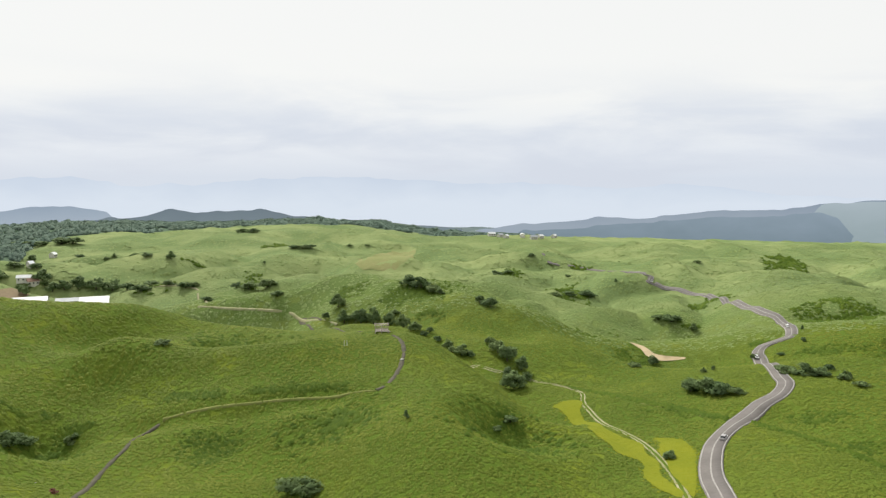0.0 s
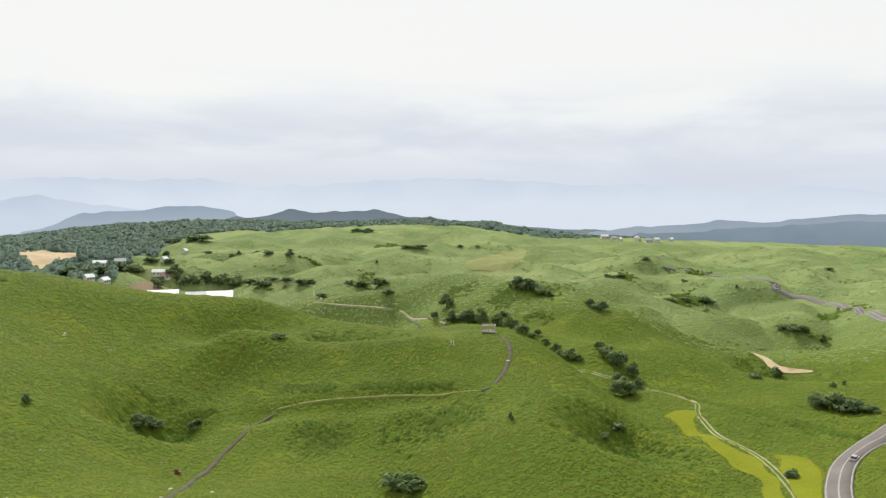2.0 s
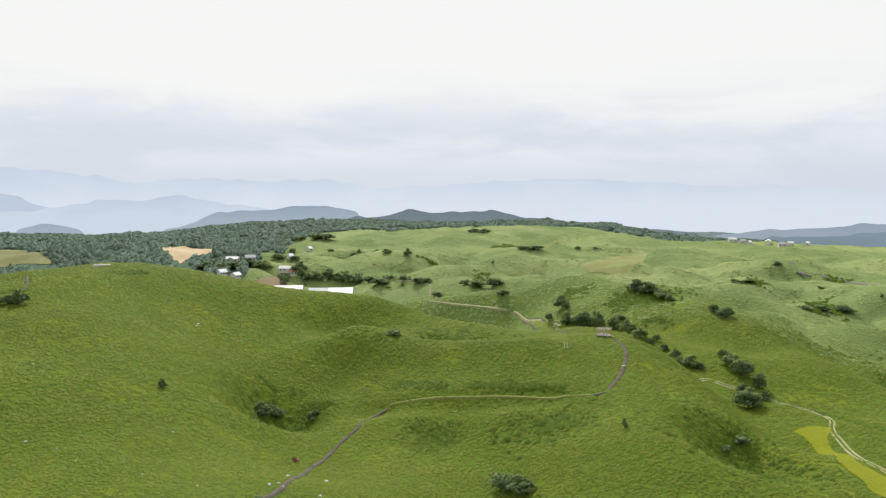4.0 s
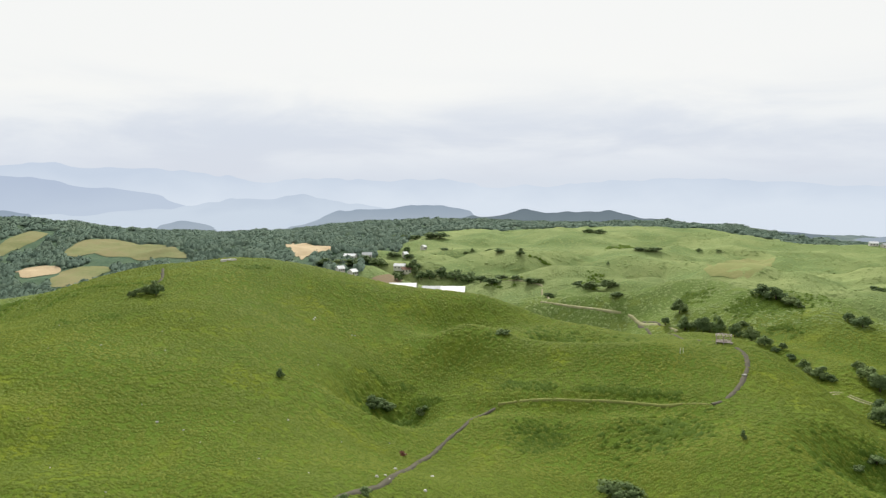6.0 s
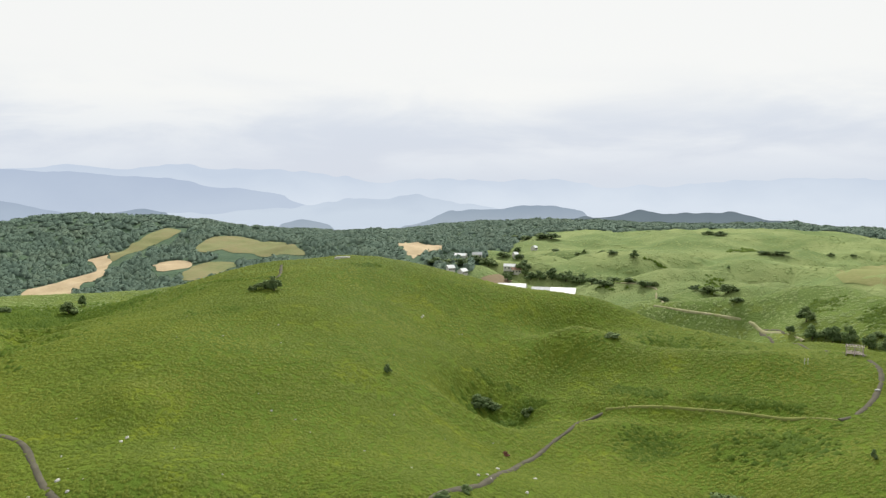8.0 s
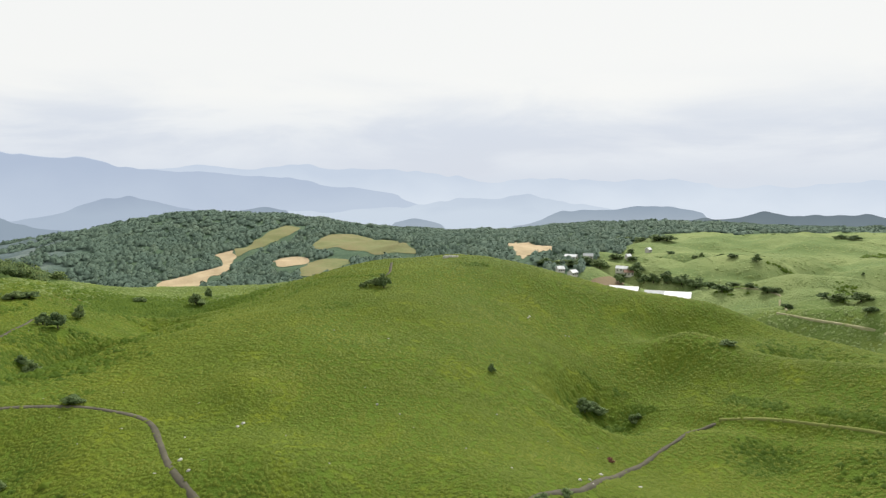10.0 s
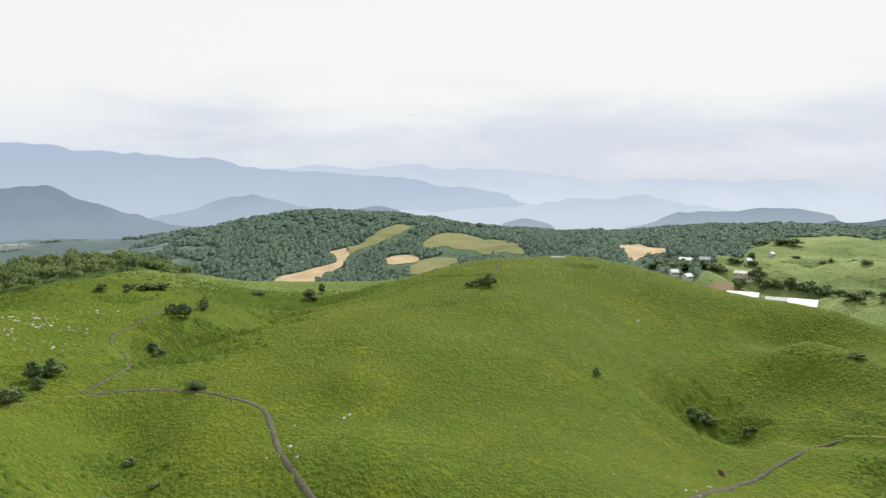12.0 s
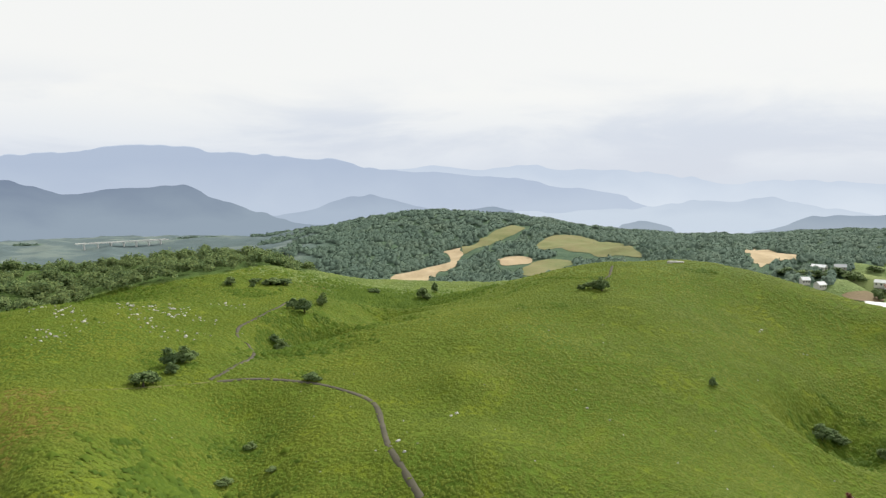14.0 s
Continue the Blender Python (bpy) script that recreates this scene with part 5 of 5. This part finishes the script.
for k, (x, y) in enumerate(ROCKS):
    rock(x, y, pick.uniform(1.1, 1.7) if k < 15 else pick.uniform(0.7, 1.0), "pale grey weathered limestone rock in the grass")
    for _ in range(11 if k < 15 else 1):
        rock(x + pick.gauss(0, 5.5), y + pick.gauss(0, 4.5), pick.uniform(0.45, 1.0), "pale grey weathered limestone rock in the grass")
for _ in range(60):
    a, d = radians(pick.uniform(34, 84)), pick.uniform(150, 330)
    rock(-d * math.sin(a), d * math.cos(a), pick.uniform(0.22, 0.55), "small pale limestone rock in the grass")
rock(-22.7, 278, 1.5, "large pale flat rock beside the footpath")


# ---- cars on the road ----
def car_meshes(paint):
    bm = bmesh.new()
    box(bm, -2.1, 2.1, -0.85, 0.85, 0.35, 0.95, 0.14)
    body = mesh_of("body", bm, paint)
    bm = bmesh.new()
    vs = box(bm, -1.55, 1.1, -0.74, 0.74, 0.95, 1.48)
    for v in vs:
        if v.co.z > 1.2:
            v.co.x *= 0.72
            v.co.y *= 0.86
    bmesh.ops.bevel(bm, geom=list(bm.edges), offset=0.06, segments=2, affect="EDGES")
    cabin = mesh_of("cabin", bm, M_GLASS)
    top = boxes("roof", paint, (-1.12, 0.8, -0.62, 0.62, 1.46, 1.53), bevel=0.03)
    v, f = tube([(0, 0, -0.11), (0, 0, -0.1), (0, 0, 0.1), (0, 0, 0.11)], [0.27, 0.31, 0.31, 0.27], 16)
    tyre = bpy.data.meshes.new("tyre")
    tyre.from_pydata(v, [], f + [tuple(range(15, -1, -1))])
    tyre.materials.append(M_TYRE)
    v, f = tube([(0, 0, -0.125), (0, 0, 0.125)], [0.18, 0.18], 12)
    rim = bpy.data.meshes.new("rim")
    rim.from_pydata(v, [], f + [tuple(range(11, -1, -1))])
    rim.materials.append(M_CAR_SILVER)
    light = boxes("headlight", M_POST, (2.03, 2.13, -0.16, 0.16, 0.62, 0.78), bevel=0.02)
    return body, cabin, top, tyre, rim, light


def car(at, side, meshes, label):
    """A car on the road at that share of its length, on that side."""
    i = int(at * (len(road_line) - 2))
    way = road_line[i + 1] - road_line[i]
    way = way / np.linalg.norm(way)
    x, y = road_line[i] + side * 1.5 * np.array([way[1], -way[0]])
    ob = new("car")
    ob.location, ob.rotation_euler = (x, y, road_base[i] + 0.40), (0, 0, math.atan2(way[1], way[0]) + (0 if side > 0 else math.pi))
    body, cabin, top, tyre, rim, light = meshes
    part("body", body, ob)
    part("cabin", cabin, ob, "dark tinted glass")
    part("roof", top, ob)
    for wx in (-1.3, 1.3):
        for wy in (-0.8, 0.8):
            w = part("wheel", tyre, ob)
            w.location, w.rotation_euler = (wx, wy, 0.31), (radians(90), 0, 0)
            part("rim", rim, w)
    for wy in (-0.6, 0.6):
        part("headlight", light, ob).location = (0, wy, 0)
    tagged(ob, label, "car", "cars on the road")


WHITE_CAR, SILVER_CAR = car_meshes(M_CAR_WHITE), car_meshes(M_CAR_SILVER)


def share_of(x, y):
    return float(np.argmin(np.hypot(road_line[:, 0] - x, road_line[:, 1] - y))) / (len(road_line) - 2)


car(share_of(80, 221), 1, SILVER_CAR, "silver small car driving on the asphalt road")
car(share_of(151.6, 367.2), -1, WHITE_CAR, "white small car driving round the road bend")
car(share_of(186.2, 412.3), -1, WHITE_CAR, "white small car on the far stretch of road")
car(share_of(183.1, 702.4), 1, WHITE_CAR, "white small car on the distant road")


# ---- grass and undergrowth ----
def open_ground(x, y):
    """True where grass may grow: off the paths, fields and road."""
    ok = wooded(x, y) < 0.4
    for line, half in OPEN_LINES:
        near = (x > line[:, 0].min() - 5) & (x < line[:, 0].max() + 5) & (y > line[:, 1].min() - 5) & (y < line[:, 1].max() + 5)
        idx = np.nonzero(near)[0]
        for chunk in np.array_split(idx, max(1, len(idx) // 4000)):
            d = np.min(np.hypot(x[chunk, None] - line[None, :, 0], y[chunk, None] - line[None, :, 1]), axis=1)
            ok[chunk] &= d > half
    for ring in OPEN_FIELDS:
        ok &= ~inside(x, y, ring)
    return ok


def tufts(name, x, y, size, mat, label, tall=0.5, seed=1):
    """One mesh of grass tufts: each a low jagged mound of eight drooping blades round a raised middle."""
    rng = np.random.default_rng(seed)
    n = len(x)
    gx = (height(x + 1.0, y) - height(x - 1.0, y)) / 2
    gy = (height(x, y + 1.0) - height(x, y - 1.0)) / 2
    z = height(x, y)
    a = np.arange(8) * (math.pi / 4) + rng.uniform(0, 6.28, (n, 1)) + rng.normal(0, 0.14, (n, 8))
    r = size[:, None] * np.where(np.arange(8) % 2, 0.48, 1.0) * rng.uniform(0.75, 1.25, (n, 8))
    dx, dy = r * np.cos(a), r * np.sin(a)
    lift = np.where(np.arange(8) % 2, 0.16, 0.02) * size[:, None] * tall * 2
    ring = np.stack([x[:, None] + dx, y[:, None] + dy, z[:, None] + gx[:, None] * dx + gy[:, None] * dy + lift], -1)
    off = rng.normal(0, 0.16, (n, 2)) * size[:, None]
    peak = np.stack([x + off[:, 0], y + off[:, 1], z + size * tall * rng.uniform(0.7, 1.35, n)], -1)
    co = np.concatenate([peak[:, None], ring], 1)
    k = np.arange(8)
    tri = np.stack([np.zeros(8, int), 1 + k, 1 + (k + 1) % 8], -1)
    tris = (tri[None] + (np.arange(n) * 9)[:, None, None]).reshape(-1, 3)
    slope = np.stack([-gx, -gy, np.ones(n)], -1)
    out = np.stack([np.cos(a), np.sin(a), np.zeros_like(a)], -1)
    soft = np.concatenate([slope[:, None], slope[:, None] + 0.7 * out], 1).reshape(-1, 3)
    ob = new(name, quads_mesh(name, co.reshape(-1, 3), tris, mat, True, soft))
    return tagged(ob, label, "grass", kind="stuff")


rng = np.random.default_rng(21)


def scatter(lo, hi, gap, b0=-36, b1=100):
    n = int(0.5 * radians(b1 - b0) * (hi ** 2 - lo ** 2) / gap ** 2)
    a, d = np.radians(rng.uniform(b0, b1, n)), np.sqrt(rng.uniform(lo ** 2, hi ** 2, n))
    return -d * np.sin(a), d * np.cos(a)


# the two outer rings take the haze-tinted blades
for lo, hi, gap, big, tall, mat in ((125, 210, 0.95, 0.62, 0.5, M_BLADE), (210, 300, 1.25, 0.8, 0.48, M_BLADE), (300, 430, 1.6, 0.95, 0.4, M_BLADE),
                                    (430, 700, 2.7, 1.35, 0.22, M_HAZY_MEADOW), (700, 1250, 6.0, 2.3, 0.14, M_HAZY_MEADOW)):
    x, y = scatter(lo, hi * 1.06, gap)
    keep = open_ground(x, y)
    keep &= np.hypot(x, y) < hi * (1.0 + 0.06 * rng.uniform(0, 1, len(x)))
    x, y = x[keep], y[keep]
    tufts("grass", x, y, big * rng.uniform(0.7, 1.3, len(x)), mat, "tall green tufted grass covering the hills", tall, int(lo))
for ring in OPEN_FIELDS[:2]:
    lo, hi = ring.min(0) - 2, ring.max(0) + 2
    x, y = rng.uniform(lo[0], hi[0], 5200), rng.uniform(lo[1], hi[1], 5200)
    keep = inside(x + rng.normal(0, 0.9, 5200), y + rng.normal(0, 0.9, 5200), ring)
    for line, half in OPEN_LINES:
        keep &= np.min(np.hypot(x[:, None] - line[None, :, 0], y[:, None] - line[None, :, 1]), axis=1) > half
    tufts("meadow_grass", x[keep], y[keep], rng.uniform(0.4, 0.8, keep.sum()), M_YELLOW, "short yellow-green meadow grass", 0.4, 77)

# taller dark growth in the sink-holes and along the banks
M_LUSH = material("lush_growth", [(0.25, (0.062, 0.110, 0.016)), (0.5, (0.090, 0.145, 0.019)), (0.75, (0.122, 0.176, 0.023))], 8, 0.75, random=0.3, island=True, translucent=0.3, shine=0.04)
gx, gy, gs = [], [], []
for hx, hy, size, depth in HOLLOWS:
    n = int(size * size * 1.1)
    r, a = np.abs(rng.normal(0, 0.55, n)) * size, rng.uniform(0, 6.28, n)
    gx.append(hx + r * np.cos(a)), gy.append(hy + r * np.sin(a)), gs.append(rng.uniform(0.8, 1.9, n))
for pts, wide, dense in (([(46.3, 307.2), (57.5, 295.5), (67, 277), (76.1, 262.8), (83.9, 249), (89.2, 239.6)], 1.8, 16), ([(97.2, 238.5), (100.2, 224.1), (103.5, 212.5), (106.3, 201.9), (108.5, 191.4), (110.6, 180)], 1.8, 16), ([(-108.6, 256.7), (-98.4, 257.4), (-89.6, 256.5)], 3.5, 9), ([(-77.6, 257.8), (-65.2, 258.2), (-52.6, 257.8), (-42.1, 257.2)], 2.5, 7), ([(-306, 196), (-327.5, 229.5), (-304.7, 229.6), (-281.6, 229.7), (-267, 230)], 1.5, 3)):
    line = spline(pts, 1.0)
    line = np.repeat(line, dense, 0)
    gx.append(line[:, 0] + rng.normal(0, wide * 0.5, len(line)) + 0.6), gy.append(line[:, 1] + rng.normal(0, wide * 0.5, len(line)) + wide), gs.append(rng.uniform(0.7, 1.5, len(line)))
for px, py, rx, ry in [(151.4, 529, 11, 5), (166, 517.1, 8, 6), (49.8, 745.1, 14, 22), (101.1, 666.6, 18, 63), (239.8, 455.6, 26, 34), (387.4, 870.9, 21, 76), (-270.4, 1023.6, 23, 30), (-296.2, 788.6, 17, 4), (98.8, 410.6, 11, 21), (136.1, 813.2, 13, 9), (-74.9, 489.8, 12, 15), (-42, 464, 9, 17), (163.4, 396.9, 5, 4), (181.7, 355.3, 14, 6), (119.9, 237.9, 9, 6), (74, 257, 12, 6), (121, 210.7, 7, 11), (216.1, 622.7, 16, 30), (-177.4, 616.2, 15, 37), (-268.2, 632.1, 16, 8), (-18.3, 422.5, 8, 9)] + [(-239, 176, 14, 6), (-370.1, 207.1, 13, 11), (-123.9, 292.8, 7, 3), (-253, 278, 9, 4), (-298, 95, 14, 32), (-367, 82, 14, 12), (-285, 72, 7, 29), (-237, 28, 8, 15), (-205, 68, 8, 5), (-174, 39.4, 8, 7), (-370.5, 213.9, 14, 11), (-152.6, 250.5, 11, 3), (-81.6, 229.6, 11, 11), (-137.6, 247.2, 7, 4), (14.2, 235, 7, 17)]:
    d = math.hypot(px, py)
    big = max(1.0, d / 260)
    n = int(3.1 * rx * ry / (0.9 * big * big)) + 20
    f = np.array([-px, -py]) / d
    a, r = rng.uniform(0, 6.28, n), np.sqrt(rng.uniform(0, 1, n)) * rng.uniform(0.6, 1.25, n)
    u, v = rx * r * np.cos(a), ry * r * np.sin(a)
    keep = soft_noise(px + u, py + v, 5 * big, 91) > -0.25
    gx.append((px + u * f[1] + v * f[0])[keep]), gy.append((py - u * f[0] + v * f[1])[keep]), gs.append((big * rng.uniform(0.5, 1.15, n))[keep])
gx, gy, gs = np.concatenate(gx), np.concatenate(gy), np.concatenate(gs)
ok = open_ground(gx, gy)
tufts("undergrowth", gx[ok], gy[ok], gs[ok] * 0.95, M_LUSH, "dark green lush undergrowth in hollows and banks", 0.65, 5)
